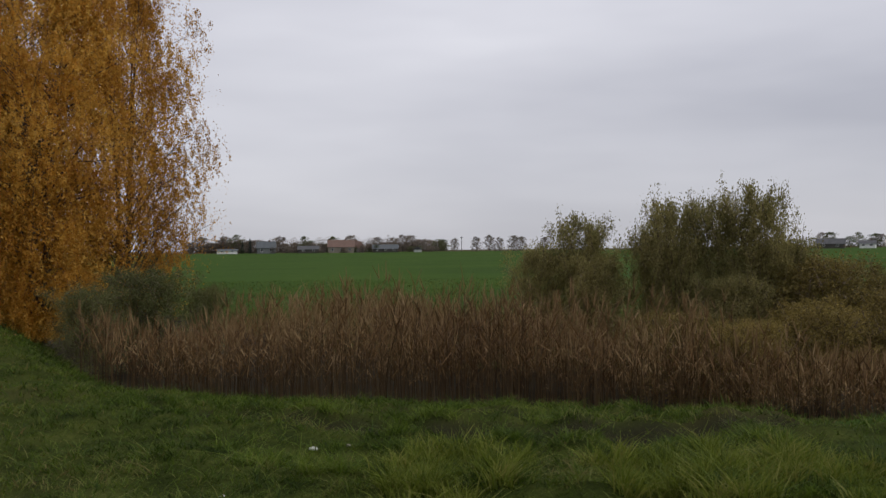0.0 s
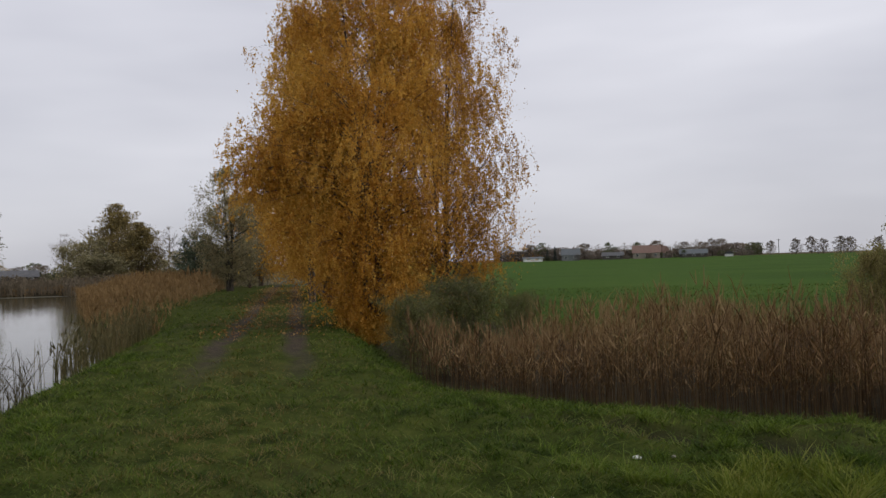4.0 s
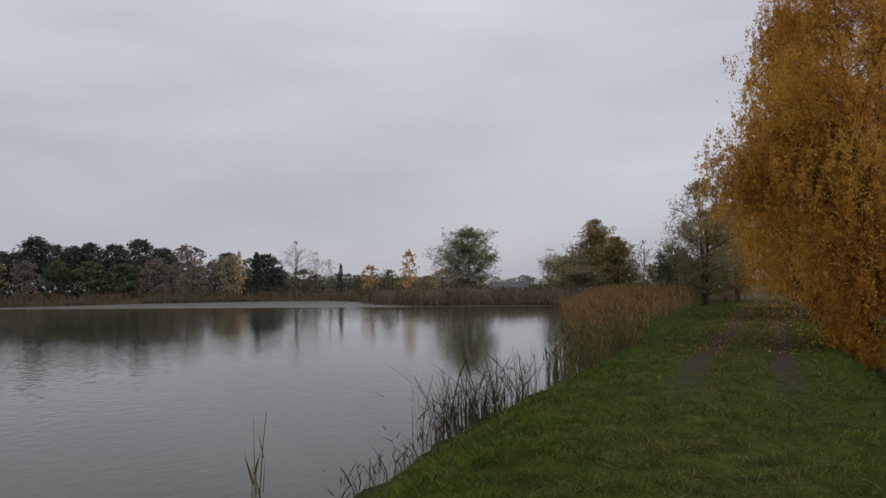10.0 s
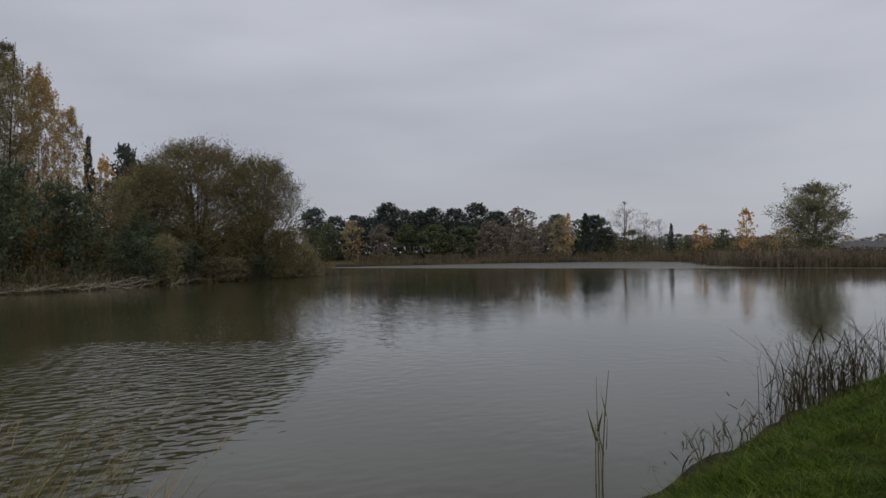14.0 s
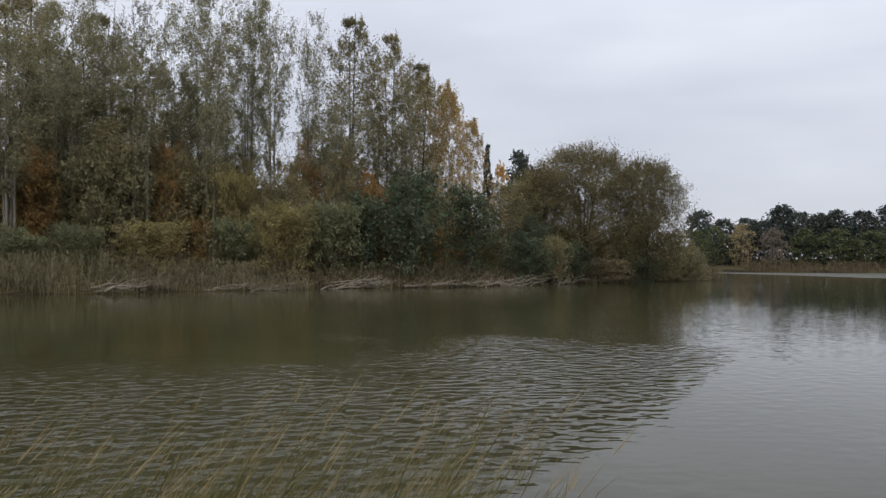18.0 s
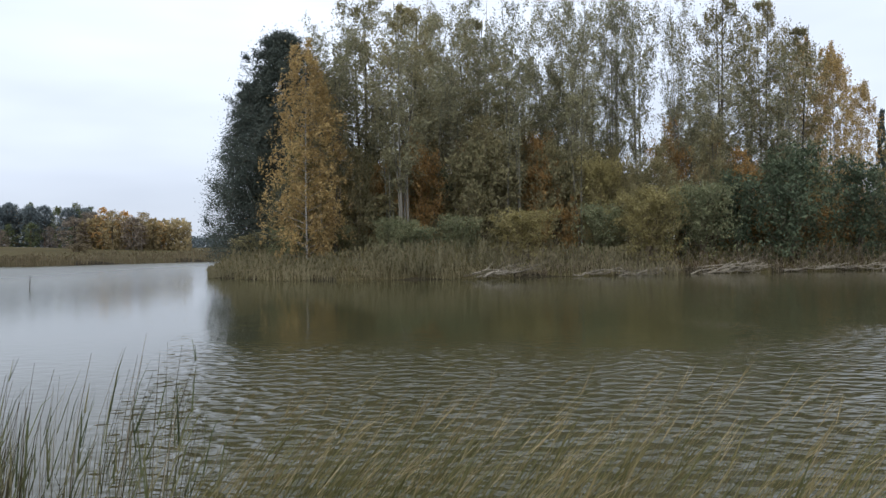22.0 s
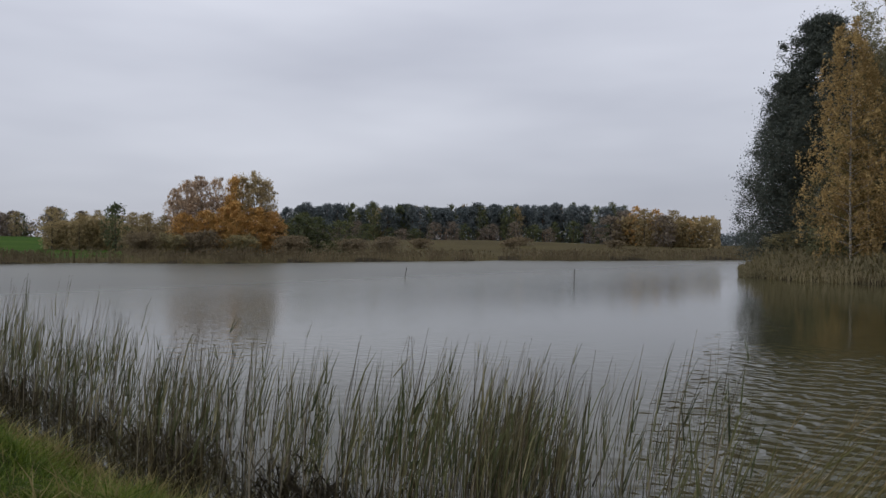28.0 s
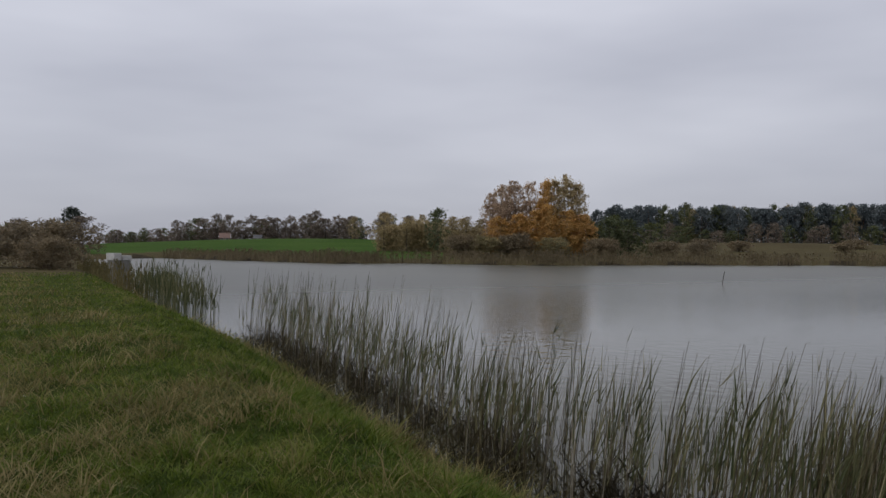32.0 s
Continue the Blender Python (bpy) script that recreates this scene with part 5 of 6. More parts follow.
def fringe(name, label, poly, pick, n, mat, lo, hi, depth, width=0.07, seed=40, inner=-0.6, front=0.0, leaf=2):
    """Reeds along a stretch of shore that stays far off."""
    rng = np.random.default_rng(seed)
    a, b = poly, np.roll(poly, -1, 0)
    k = np.array([pick(*(p + q) / 2) for p, q in zip(a, b)])
    a, b = a[k], b[k]
    l = np.linalg.norm(b - a, axis=1)
    i = rng.choice(len(a), n, p=l / l.sum())
    t = rng.uniform(size=(n, 1))
    d = unit(b - a)[i]
    s = np.stack([d[:, 1], -d[:, 0]], -1)
    p = a[i] + (b - a)[i] * t + s * (rng.uniform(inner, depth, n)[:, None])
    p = p + s * (1.1 * wobble(p[:, 0], p[:, 1], 0.21))[:, None]
    h = rng.uniform(lo, hi, n) * (1 + 0.32 * wobble(p[:, 0], p[:, 1], 0.19) + 0.15 * wobble(p[:, 0], p[:, 1], 0.7))
    if front:
        # the outer rows stay low, so that the belt rises roundly from the water
        h = h * (0.35 + 0.65 * ease((near(poly, p[:, 0], p[:, 1]) + 0.9) / front))
    reed_stand(name, label, p[:, 0], p[:, 1], h, mat, width=width, leaf=leaf, plume=0.7, lean=0.10 + 0.06 * (front > 0), seed=seed + 1, foot=WATER)


ditch_reeds()
pond_reeds()
reed_bed()
fringe("shore_reeds", "brown reed belt along the far point of the pond", LAKE, lambda x, y: y > 100 and x > -62, 3600, "reed_bank", 1.2, 2.1, 6, 0.09, 41, -0.8)
fringe("far_shore_reeds", "olive-brown reed belt on the far shore", LAKE, lambda x, y: y > 100 and x <= -62, 2600, "reed_shore", 1.2, 2.2, 10, 0.14, 43, -1)
fringe("west_shore_reeds", "brown reed belt on the shore across the pond", LAKE, lambda x, y: x < -38 and y < -30, 6600, "reed_shore", 1.0, 1.9, 9, 0.085, 45, -1)
fringe("island_reeds", "tan and olive reeds round the island's edge", ISLAND, lambda x, y: x > -86 and y < 14, 5200, "reed_pale", 1.2, 2.4, 4.5, 0.035, 47, -0.8, 2.6, 3)
fringe("island_brush", "brown reeds and brush at the island's edge", ISLAND, lambda x, y: x > -86 and y > 5, 3400, "reed_bank", 0.9, 2.0, 4.5, 0.035, 147, -0.8, 2.6, 3)
fringe("island_sedge", "green sedge at the island's water edge", ISLAND, lambda x, y: x > -86, 4600, "reed_olive", 0.7, 2.3, 6.5, 0.04, 49, -0.3, 2.6, 3)


# ---- grass ----
def wheel_marks(x, y, width):
    """How far a spot lies in one of the old wheel marks."""
    lines = [across + 4.9 * np.exp(-0.5 * (np.clip(x, 0, 30) - start)) for across, start in MARKS]
    return np.minimum(sum(np.exp(-((y - line) / width) ** 2) for line in lines), 1.0) * ease((x - 1.0) / 1.2)


def on_land(x, y):
    return (near(LAKE, x, y) < 0.05) & (near(DITCH, x, y) < 0.3)


def grass_patch(name, label, x, y, h, mat, width, seed, lean=0.5):
    rng = np.random.default_rng(seed)
    n = len(x)
    base = np.stack([x, y, height(x, y) - 0.015], -1)
    d = rng.normal(size=(n, 2)) * lean + 0.25 * np.stack([wobble(x, y, 2.0, 1.0), wobble(x, y, 2.0, 5.0)], -1)
    tip = base + np.concatenate([d * h[:, None], h[:, None]], 1)
    bow = np.concatenate([d * h[:, None] * 0.5, -0.35 * h[:, None]], 1)
    v, f = ribbons(base, tip, width * rng.uniform(0.6, 1.4, n), bow, rng, 2, 1.0)
    ob = new(name, quad_mesh(name, v, f, [M[mat]]))
    return tagged(ob, label, "grass", kind="stuff")


def polar(n, r0, r1, a0, a1, rng, power=1.0):
    r = r0 * (r1 / r0) ** (rng.uniform(size=n) ** power)
    a = np.radians(rng.uniform(a0, a1, n))
    return r * np.sin(a), r * np.cos(a)


def grass():
    rng = np.random.default_rng(61)
    # all round: from the ditch ahead right, over the dike, to the dike behind
    x, y = polar(350000, 4.8, 62, -60, 62, rng)
    k = on_land(x, y)
    x, y = x[k], y[k]
    tuft = wobble(x, y, 2.6, 3.0) + 0.6 * wobble(x, y, 6.5, 1.0)
    rut = np.exp(-((x - 0.05) / 0.4) ** 2) + np.exp(-((x + 1.6) / 0.4) ** 2)
    k = rng.uniform(size=len(x)) < np.clip(0.78 + 0.35 * tuft, 0.4, 1) * (1 - 1.2 * rut * ease((y - 11) / 6))
    x, y, tuft = x[k], y[k], tuft[k]
    edge = np.exp(-(near(DITCH, x, y) / 1.0) ** 2) + np.exp(-((near(LAKE, x, y) + 0.3) / 0.8) ** 2)
    r = np.hypot(x, y)
    mark = wheel_marks(x, y, 0.55) * (0.75 + 0.4 * wobble(x, y, 2.3, 4.0))
    k = rng.uniform(size=len(x)) > 0.95 * mark
    grass_patch("rut_grass", "short grass in old wheel marks, coloured dark for hollow shade", x[~k], y[~k], rng.uniform(0.015, 0.05, int((~k).sum())), "grass_rut_shaded", 0.006 + 0.0008 * r[~k], 163, 1.2)
    x, y, tuft, edge, r = x[k], y[k], tuft[k], edge[k], r[k]
    fine = np.clip(0.5 + 0.9 * wobble(x, y, 11.0, 2.0) + 0.5 * wobble(x, y, 23.0, 5.0), 0, 1.4)
    h = rng.uniform(0.035, 0.08, len(x)) * (1 + 0.8 * np.clip(tuft, 0, 1)) * (0.45 + 0.95 * fine) + 0.08 * edge * rng.uniform(0.3, 1, len(x))
    # the crown of the track is worn and brownish between and beside the ruts
    wear = np.exp(-((x + 0.75) / 1.25) ** 2) * ease((y - 5) / 4) * (0.75 + 0.6 * wobble(x, y, 0.7, 6.0))
    worn = rng.uniform(size=len(x)) < wear
    grass_patch("dike_grass", "short damp green grass on the dike", x[~worn], y[~worn], h[~worn] * 0.9, "grass_blade", 0.0045 + 0.0008 * r[~worn], 62, 1.3)
    grass_patch("worn_grass", "worn brownish-green grass along the track", x[worn], y[worn], h[worn] * 0.65, "grass_worn", 0.0045 + 0.0008 * r[worn], 162, 1.3)


def grass_behind():
    rng = np.random.default_rng(63)
    x, y = polar(190000, 4.8, 60, -184, -142, rng)
    k = on_land(x, y)
    x, y = x[k], y[k]
    tuft = wobble(x, y, 2.1, 7.0) + 0.6 * wobble(x, y, 5.5, 2.0)
    k = rng.uniform(size=len(x)) < np.clip(0.66 + 0.5 * tuft, 0.2, 1)
    x, y, tuft = x[k], y[k], tuft[k]
    edge = np.exp(-((near(LAKE, x, y) + 0.5) / 0.9) ** 2)
    fine = np.clip(0.5 + 0.9 * wobble(x, y, 9.0, 2.0) + 0.5 * wobble(x, y, 19.0, 5.0), 0, 1.4)
    h = rng.uniform(0.06, 0.14, len(x)) * (1 + 0.9 * np.clip(tuft, 0, 1)) * (0.5 + 0.9 * fine) + 0.15 * edge * rng.uniform(0.3, 1, len(x))
    dry = (wobble(x, y, 0.9, 9.0) + 0.4 * rng.normal(size=len(x)) > 0.42) & (x > -3.4)
    dry |= (near(LAKE, x, y) > -0.4) & (rng.uniform(size=len(x)) < 0.45)
    r = np.hypot(x, y)
    grass_patch("back_grass", "green grass on the dike's bank", x[~dry], y[~dry], h[~dry] * 0.62, "lit_bank_grass", 0.006 + 0.0008 * r[~dry], 64, 0.95)
    grass_patch("dry_grass", "matted pale dry grass on the dike", x[dry], y[dry], h[dry] * 1.15, "grass_dry", 0.006 + 0.0008 * r[dry], 65, 0.9)



def grass_round_about():
    """Trodden short grass under the turning point, and on the dike's far side."""
    rng = np.random.default_rng(69)
    x, y = polar(12000, 0.5, 4.9, -180, 180, rng, 0.7)
    x2, y2 = polar(10000, 4.8, 30, 62, 176, rng)
    x3, y3 = polar(6000, 4.8, 14, -142, -60, rng)
    x, y = np.concatenate([x, x2, x3]), np.concatenate([y, y2, y3])
    k = on_land(x, y)
    x, y = x[k], y[k]
    h = rng.uniform(0.03, 0.08, len(x)) * (1 + 0.6 * np.clip(wobble(x, y, 7.0, 2.0), 0, 1))
    grass_patch("trodden_grass", "short trodden green grass on the dike's crest", x, y, h, "grass_blade", 0.014 + 0.0016 * np.hypot(x, y), 70, 1.0)


def tussocks():
    """Long lush grass in clumps along the ditch and the bank."""
    rng = np.random.default_rng(66)
    X, Y, Hh = [], [], []
    cx, cy = polar(2600, 5.0, 24, -62, 62, rng)
    cx2, cy2 = polar(420, 5.0, 26, -182, -146, rng)
    cx, cy = np.concatenate([cx, cx2]), np.concatenate([cy, cy2])
    d = near(DITCH, cx, cy)
    lk = near(LAKE, cx, cy)
    good = on_land(cx, cy) & (d < -0.2) & (wheel_marks(cx, cy, 0.5) < 0.4) & (((d > -4.2) & (cx > 1.2)) | (lk > -2.4) | ((cx > 2.2) & (np.hypot(cx, cy) < 8) & (wobble(cx, cy, 1.1) > 0.0)))
    for a, b in zip(cx[good], cy[good]):
        n = int(rng.integers(40, 90))
        s = rng.uniform(0.04, 0.13)
        X.append(a + rng.normal(size=n) * s)
        Y.append(b + rng.normal(size=n) * s)
        big = 1.25 if a > 1.0 and math.hypot(a, b) < 8.5 else 1.0
        Hh.append(rng.uniform(0.05, 0.12, n) * rng.uniform(0.6, 1.2) * big)
    x, y, h = map(np.concatenate, (X, Y, Hh))
    cx, cy = polar(150, 5.4, 7.4, 27, 60, rng)
    keep = (wobble(cx, cy, 1.4, 2.0) > -0.1) & (wheel_marks(cx, cy, 0.4) < 0.4)
    X, Y, Hl = [], [], []
    for a, b in zip(cx[keep], cy[keep]):
        n = int(rng.integers(80, 150))
        s = rng.uniform(0.03, 0.08)
        X.append(a + rng.normal(size=n) * s)
        Y.append(b + rng.normal(size=n) * s)
        Hl.append(rng.uniform(0.12, 0.25, n) * rng.uniform(0.7, 1.15))
    grass_patch("long_grass", "long yellow-green grass tufts arching over", *map(np.concatenate, (X, Y, Hl)), "long_grass", 0.012, 68, 0.8)
    grass_patch("grass_tussocks", "lush long green grass tussocks on the banks", x, y, h, "grass_lush", 0.0085, 67, 1.2)


grass()
grass_behind()
grass_round_about()
tussocks()


def fallen_leaves():
    rng = np.random.default_rng(71)
    n = 3600
    y = 21 + 52 * rng.uniform(size=n) ** 0.9
    x = np.where(rng.uniform(size=n) < 0.5, 0.05, -1.6) + rng.normal(size=n) * 0.48
    at = np.stack([x, y, height(x, y) + rng.uniform(0.01, 0.05, n)], -1)
    v, f = leaves(at, 0.035, rng, 0.7)
    ob = new("fallen_leaves", quad_mesh("fallen_leaves", v, np.zeros((0, 4)), [M["fallen_leaf"]], tris=f))
    tagged(ob, "brown and yellow birch leaves lying in the ruts", "leaves", kind="stuff")


fallen_leaves()


# ---- the mass of the far woods, behind their single trees ----
def wood_mass(label, x0, y0, x1, y1, n, top, mat, size, depth, seed):
    rng = np.random.default_rng(seed)
    t = rng.uniform(size=n)
    d = np.array([x1 - x0, y1 - y0])
    side = np.array([d[1], -d[0]]) / np.linalg.norm(d)
    p = np.array([x0, y0]) + d * t[:, None] + side * rng.uniform(-depth, depth, n)[:, None]
    lift = 0.72 + 0.28 * wobble(p[:, 0], p[:, 1], 0.11, seed)
    z = height(p[:, 0], p[:, 1]) + top * lift * rng.uniform(0, 1, n) ** 1.05
    v, f = leaves(np.concatenate([p, z[:, None]], 1), size, rng, 0.8)
    ob = new("far_wood", quad_mesh("far_wood", v, np.zeros((0, 4)), [M[mat]], tris=f))
    tagged(ob, label, "wood", kind="stuff")


wood_mass("dark mass of a far pine wood", -262, -312, -365, -180, 27000, 18, "hazed_pine_leaf", 0.56, 10, 81)
wood_mass("dark mass of a far pine wood", -290, -282, -262, -312, 5500, 12, "hazed_pine_leaf", 0.56, 8, 82)
wood_mass("brown mass of a far autumn wood", -92, -424, -172, -366, 8000, 11.5, "far_brown_leaf", 0.52, 7, 83)
wood_mass("brown mass of a far autumn wood", -66, -480, -100, -452, 2640, 7, "far_brown_leaf", 0.52, 7, 84)
wood_mass("dark mass of a pine wood over the water", -203, 153, -140, 219, 14000, 10, "pine_leaf", 0.38, 8, 85)
wood_mass("low grey-brown hedge round the village", 104, 432, 228, 382, 15000, 6.8, "far_brown_leaf", 0.45, 5, 86)
wood_mass("low dark hedge on the meadow", -120, 234, -36, 262, 5280, 2.6, "green_leaf", 0.38, 5, 87)
wood_mass("dusky far wood on the skyline", -330, 470, -220, 540, 5280, 9, "hazed_pine_leaf", 0.75, 10, 88)
wood_mass("dusky far wood on the skyline", -440, -170, -480, -80, 4400, 9, "hazed_pine_leaf", 0.75, 10, 89)

wood_mass("yellow-brown mass of a far birch wood", -212, -110, -222, -84, 6000, 9.5, "far_yellow_leaf", 0.45, 5, 90)
wood_mass("yellow-brown mass of a far birch wood", -98, -199, -110, -172, 9000, 9.5, "far_yellow_leaf", 0.45, 5, 91)

# ---- small things ----
def ring_tube(path, r0, r1, mat, sides=7):
    v, f = tubes([(np.array(path, float), r0, r1)], sides)
    return quad_mesh("tube", v, f, [M[mat]], None, True)


def dead_branch(x, y, length, turn, seed, z=WATER):
    """A bleached fallen branch with side shoots, half in the water."""
    rng = np.random.default_rng(seed)
    ob = thing("dead_branch", "bleached fallen branch lying in the water's edge", "branch", "driftwood", x, y, z)
    t = np.linspace(0, 1, 6)[:, None]
    a = radians(turn)
    d = np.array([math.cos(a), math.sin(a), rng.uniform(0.02, 0.16)])
    main = d * length * (t - 0.5) + rng.normal(size=(6, 3)) * 0.09 * length * 0.3 + np.array([0, 0, 0.12])
    part("stem", ring_tube(main, 0.06, 0.02, "dead_wood"), None, ob)
    for i in range(4):
        s = main[1 + i % 5]
        e = d * rng.uniform(0.2, 0.45) * length + rng.normal(size=3) * np.array([0.3, 0.3, 0.22]) * length * 0.5
        part("shoot", ring_tube([s, s + e * 0.5 + rng.normal(size=3) * 0.06, s + e], 0.03, 0.008, "dead_wood", 5), None, ob)


def driftwood():
    rng = np.random.default_rng(91)
    front = np.array([(-74.3, 41), (-68.2, 28), (-65.8, 13.6), (-62.2, 0.4)])
    for i in range(44):
        t = rng.choice([0.15, 0.5, 0.75, 0.95, 1.15, 1.35, 1.7, 2.2, 2.5]) + rng.normal() * 0.06
        k = min(max(int(t), 0), 2)
        p = front[k] + (front[k + 1] - front[k]) * (t - k)
        if i < 5:
            p = np.array([-62.0, -1.0]) + rng.normal(size=2) * 0.7
        dead_branch(p[0] + 1.3 + rng.uniform(-0.6, 0.5), p[1] + rng.normal() * 0.6, rng.uniform(2.0, 5.0), 100 + rng.normal() * 22, 100 + i, WATER + rng.uniform(0, 0.5))


driftwood()


def stake(x, y, h, lean, turn):
    ob = thing("stake", "thin weathered wooden stake standing in the water", "stake", "stakes", x, y, WATER)
    a = radians(turn)
    tip = np.array([math.cos(a) * lean, math.sin(a) * lean, h])
    part("pole", ring_tube([(0, 0, -0.6), tip * 0.5, tip], 0.028, 0.022, "dark_bark"), None, ob)


stake(-47.0, -41.8, 0.95, 0.22, 120)
stake(-51.6, -30.0, 0.95, 0.05, 90)


def box(bm, x0, x1, y0, y1, z0, z1, bevel=0.0):
    made = bmesh.ops.create_cube(bm, size=1.0, matrix=Matrix.LocRotScale(((x0 + x1) / 2, (y0 + y1) / 2, (z0 + z1) / 2), None, (x1 - x0, y1 - y0, z1 - z0)))
    if bevel:
        edges = list({e for v in made["verts"] for e in v.link_edges})
        bmesh.ops.bevel(bm, geom=edges, offset=bevel, segments=2, affect="EDGES")
    return bm


def sluice(x, y, turn):
    """The pond's outlet: a tall concrete shaft in the water with a pale cap and a gate."""
    ob = thing("sluice", "square concrete pond outlet shaft with a pale cap", "sluice", x=x, y=y, z=WATER)
    ob.rotation_euler[2] = radians(turn)
    for side in (-0.5, 0.3):
        part("side_wall", box(bmesh.new(), side, side + 0.2, -0.6, 0.6, -0.7, 1.75, 0.02), M["dark_concrete"], ob)
    part("back_wall", box(bmesh.new(), -0.3, 0.3, 0.4, 0.6, -0.7, 1.75, 0.02), M["dark_concrete"], ob)
    part("gate_board", box(bmesh.new(), -0.3, 0.3, -0.35, -0.28, -0.7, 1.5, 0.005), M["dark_wall"], ob, "dark wet timber gate board")
    part("cap", box(bmesh.new(), -0.55, 0.05, -0.65, 0.65, 1.755, 2.05, 0.03), M["concrete"], ob, "pale worn concrete cap")
    part("cap", box(bmesh.new(), 0.08, 0.55, -0.65, 0.65, 1.755, 2.2, 0.03), M["concrete"], ob, "pale worn concrete cap")


sluice(-8.75, -55.0, 12)


def house(x, y, turn, w, d, wall_h, roof_h, wall, roof, label, chimney=True, windows=2):
    """A far village house: walls, saddle roof, windows and a chimney."""
    ob = thing("house", label, "house", "village houses", x, y, z_at(x, y) - 0.1)
    ob.rotation_euler[2] = radians(turn)
    part("wall", box(bmesh.new(), -w / 2, w / 2, -d / 2, d / 2, 0, wall_h), M[wall], ob)
    bm = bmesh.new()
    o = 0.4
    pts = [bm.verts.new(p) for p in ((-w / 2 - o, -d / 2 - o, wall_h - 0.1), (w / 2 + o, -d / 2 - o, wall_h - 0.1), (w / 2 + o, d / 2 + o, wall_h - 0.1),
                                     (-w / 2 - o, d / 2 + o, wall_h - 0.1), (-w / 2 - o, 0, wall_h + roof_h), (w / 2 + o, 0, wall_h + roof_h))]
    for f in ((0, 1, 5, 4), (2, 3, 4, 5), (1, 2, 5), (3, 0, 4), (3, 2, 1, 0)):
        bm.faces.new([pts[i] for i in f])
    part("roof", bm, M[roof], ob)
    if chimney:
        part("chimney", box(bmesh.new(), w * 0.15, w * 0.15 + 0.6, -0.3, 0.3, wall_h + roof_h - 0.6, wall_h + roof_h + 0.7), M["red_roof"], ob)
    for i in range(windows):
        wx = w * ((i + 0.5) / windows - 0.5)
        for sy in (-1, 1):
            wd = part("window", box(bmesh.new(), wx - 0.6, wx + 0.6, sy * d / 2 - 0.04, sy * d / 2 + 0.04, 1.0, min(2.3, wall_h - 0.2)), M["white_paint"], ob)
            part("pane", box(bmesh.new(), wx - 0.5, wx + 0.5, sy * d / 2 - 0.06, sy * d / 2 + 0.06, 1.1, min(2.2, wall_h - 0.3)), M["window_glass"], wd)
    return ob


house(110.0, 379.8, -17, 9.0, 6.0, 1.6, 0.7, "white_paint", "grey_roof", "low pale shed with a flat roof at the field edge", False, 2)
house(126.7, 374.5, -19, 8.2, 8.0, 2.7, 3.0, "grey_wall", "grey_roof", "grey village house with a slate gable roof", True, 2)
house(144.7, 367.9, -21, 9.4, 7.0, 1.9, 1.6, "dark_wall", "dark_roof", "dark timber barn with a dark roof", False, 2)
house(158.7, 362.1, -24, 12.0, 8.0, 2.8, 3.4, "cream_wall", "red_roof", "cream village house under an orange tile roof", True, 3)
house(166.5, 364.4, -64, 7.0, 6.0, 2.4, 3.2, "dark_wall", "red_roof", "brown village house with a red roof", True, 2)
house(177.4, 353.3, -27, 11.6, 7.0, 1.8, 2.0, "dark_wall", "grey_roof", "long dark barn with a grey roof", False, 3)
house(190.8, 346.2, 62, 4.4, 3.6, 1.3, 1.4, "white_paint", "dark_roof", "small white gabled house by the field", True, 1)
house(312.9, 215.6, -59, 10.3, 8.0, 2.0, 2.2, "dark_wall", "dark_roof", "dark barn beyond the field", False, 2)
house(320.4, 204.4, -61, 5.6, 8.0, 1.9, 1.4, "white_paint", "dark_roof", "small pale house beyond the field", True, 2)
house(-61.4, 200.8, 19, 8.8, 8.0, 1.6, 1.4, "dark_wall", "dark_roof", "long dark low farm building behind the reeds", False, 3)
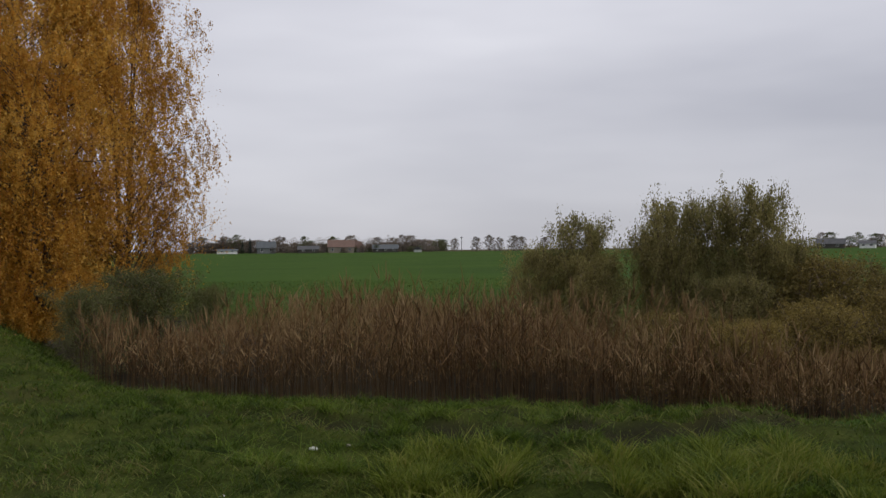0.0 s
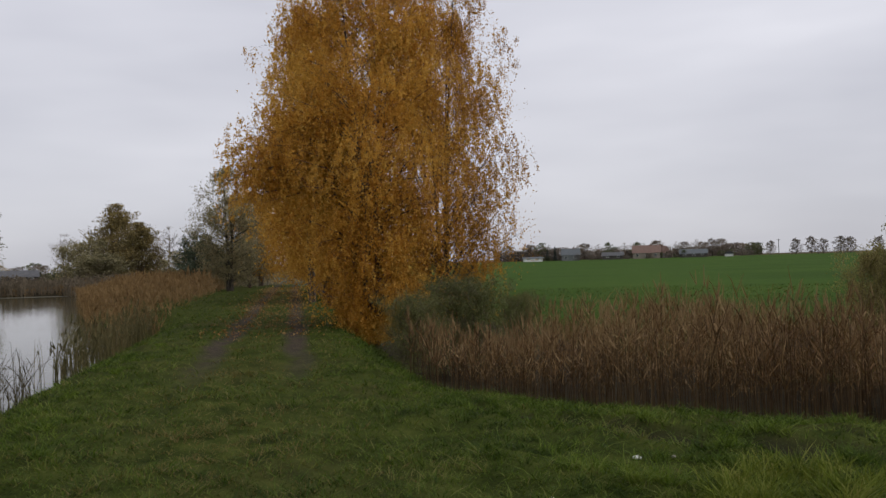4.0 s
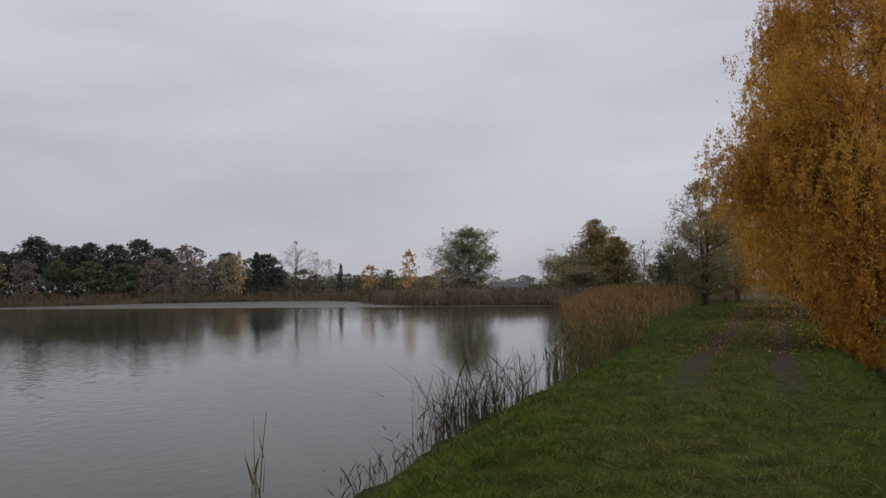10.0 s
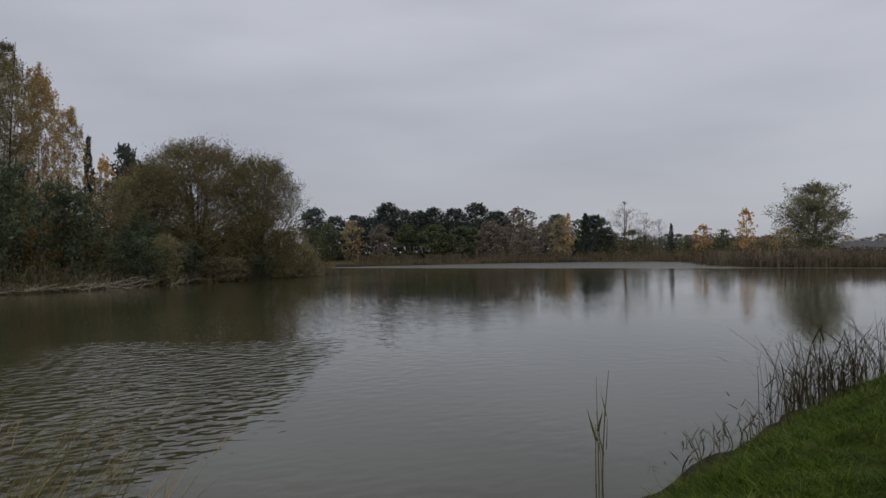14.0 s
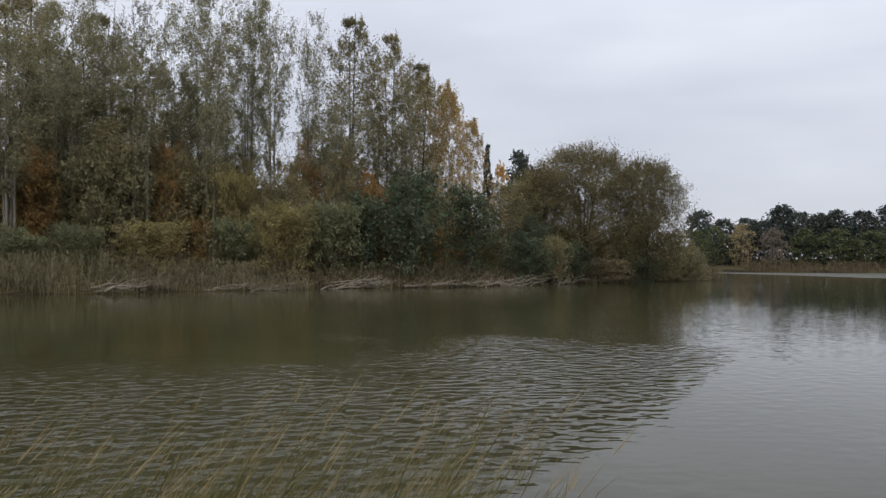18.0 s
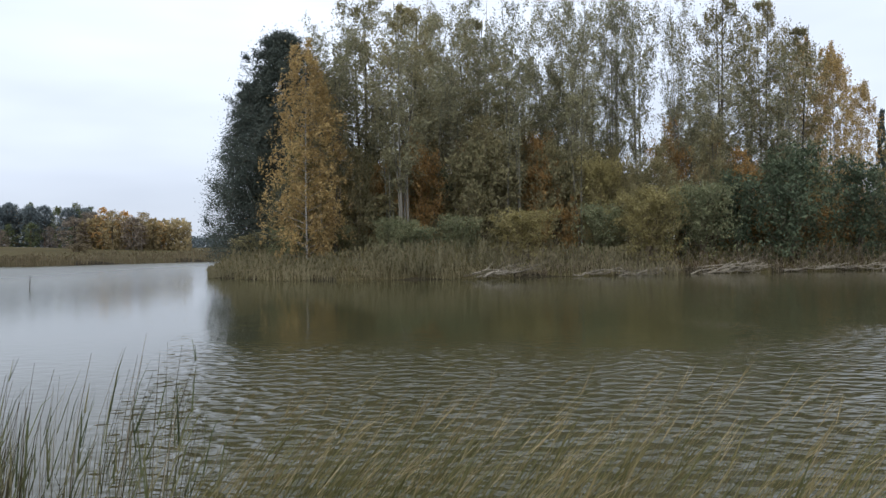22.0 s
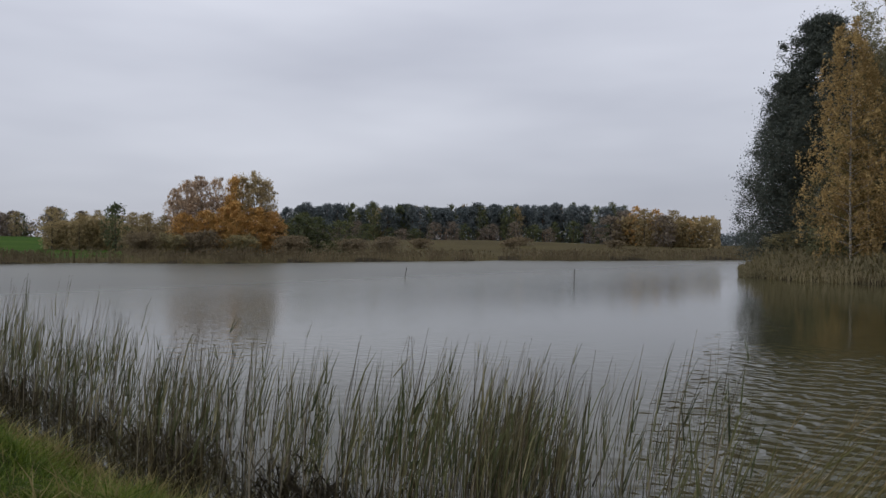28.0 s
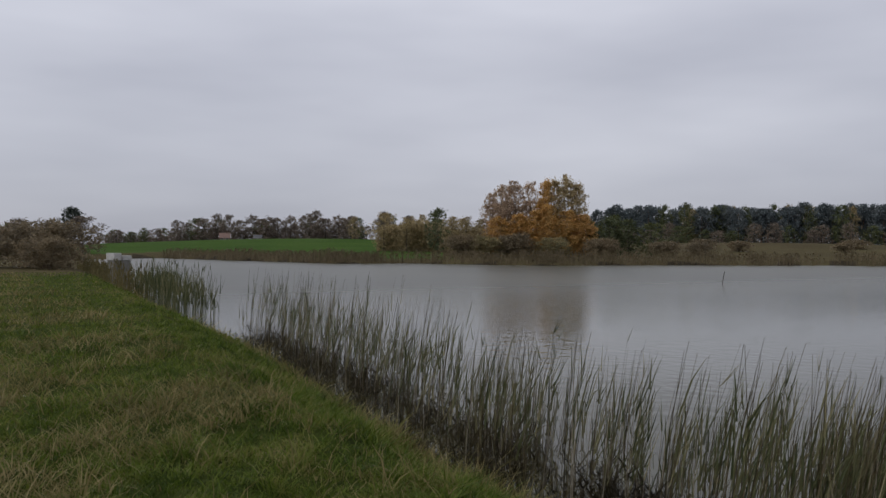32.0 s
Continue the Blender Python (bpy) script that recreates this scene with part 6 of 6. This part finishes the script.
house(-105.2, -380.7, 165, 4.3, 8.0, 2.5, 2.2, "cream_wall", "red_roof", "small house with a red roof before the wood", True, 2)
house(-119.5, -376.5, 157, 3.2, 8.0, 2.2, 1.5, "white_paint", "dark_roof", "small white house before the wood", True, 2)


def mast(x, y, h):
    ob = thing("utility_pole", "thin dark wooden utility pole by the field", "pole", x=x, y=y, z=z_at(x, y) - 0.2)
    part("pole", ring_tube([(0, 0, 0), (0, 0, h * 0.5), (0, 0, h)], 0.16, 0.10, "dark_bark"), None, ob)
    part("crossarm", box(bmesh.new(), -0.9, 0.9, -0.06, 0.06, h - 0.7, h - 0.55), M["dark_bark"], ob)


mast(208.7, 335.8, 7.4)


def stone(x, y, s, label, mat="stone", name="stone"):
    rng = np.random.default_rng(int(abs(x * 131 + y * 71)) + 3)
    bm = bmesh.new()
    bmesh.ops.create_icosphere(bm, subdivisions=2, radius=s)
    for v in bm.verts:
        v.co = Vector((v.co.x * 1.3, v.co.y, v.co.z * 0.55)) * (1 + 0.22 * noise.noise(v.co * (1.3 / s) + Vector((x, y, 0))))
    for f in bm.faces:
        f.smooth = True
    me = bpy.data.meshes.new(name)
    bm.to_mesh(me)
    bm.free()
    me.materials.append(M[mat])
    ob = new(name, me)
    ob.matrix_basis = pose(x, y, z_at(x, y) + s * 0.3, 0, 0, float(rng.uniform(0, 360)))
    return tagged(ob, label, name)


stone(2.90, 7.16, 0.032, "crumpled white paper scrap lying in the grass", "litter", "litter")
stone(1.79, 6.05, 0.018, "small pale mushroom cap in the grass", "litter", "mushroom")
stone(2.78, 5.94, 0.010, "small pale mushroom cap in the grass", "litter", "mushroom")
stone(3.16, 6.99, 0.02, "pale flat stone in the rut", "stone", "stone")
stone(-5.84, -18.18, 0.035, "pale dry cut stump at the bank", "dead_wood", "stump")
stone(-5.37, -11.47, 0.025, "pale stone at the bank", "stone", "stone")
stone(-0.72, -11.05, 0.020, "pale dandelion clock in dry grass", "litter", "seed_head")
stone(-0.84, -11.16, 0.020, "pale dandelion clock in dry grass", "litter", "seed_head")
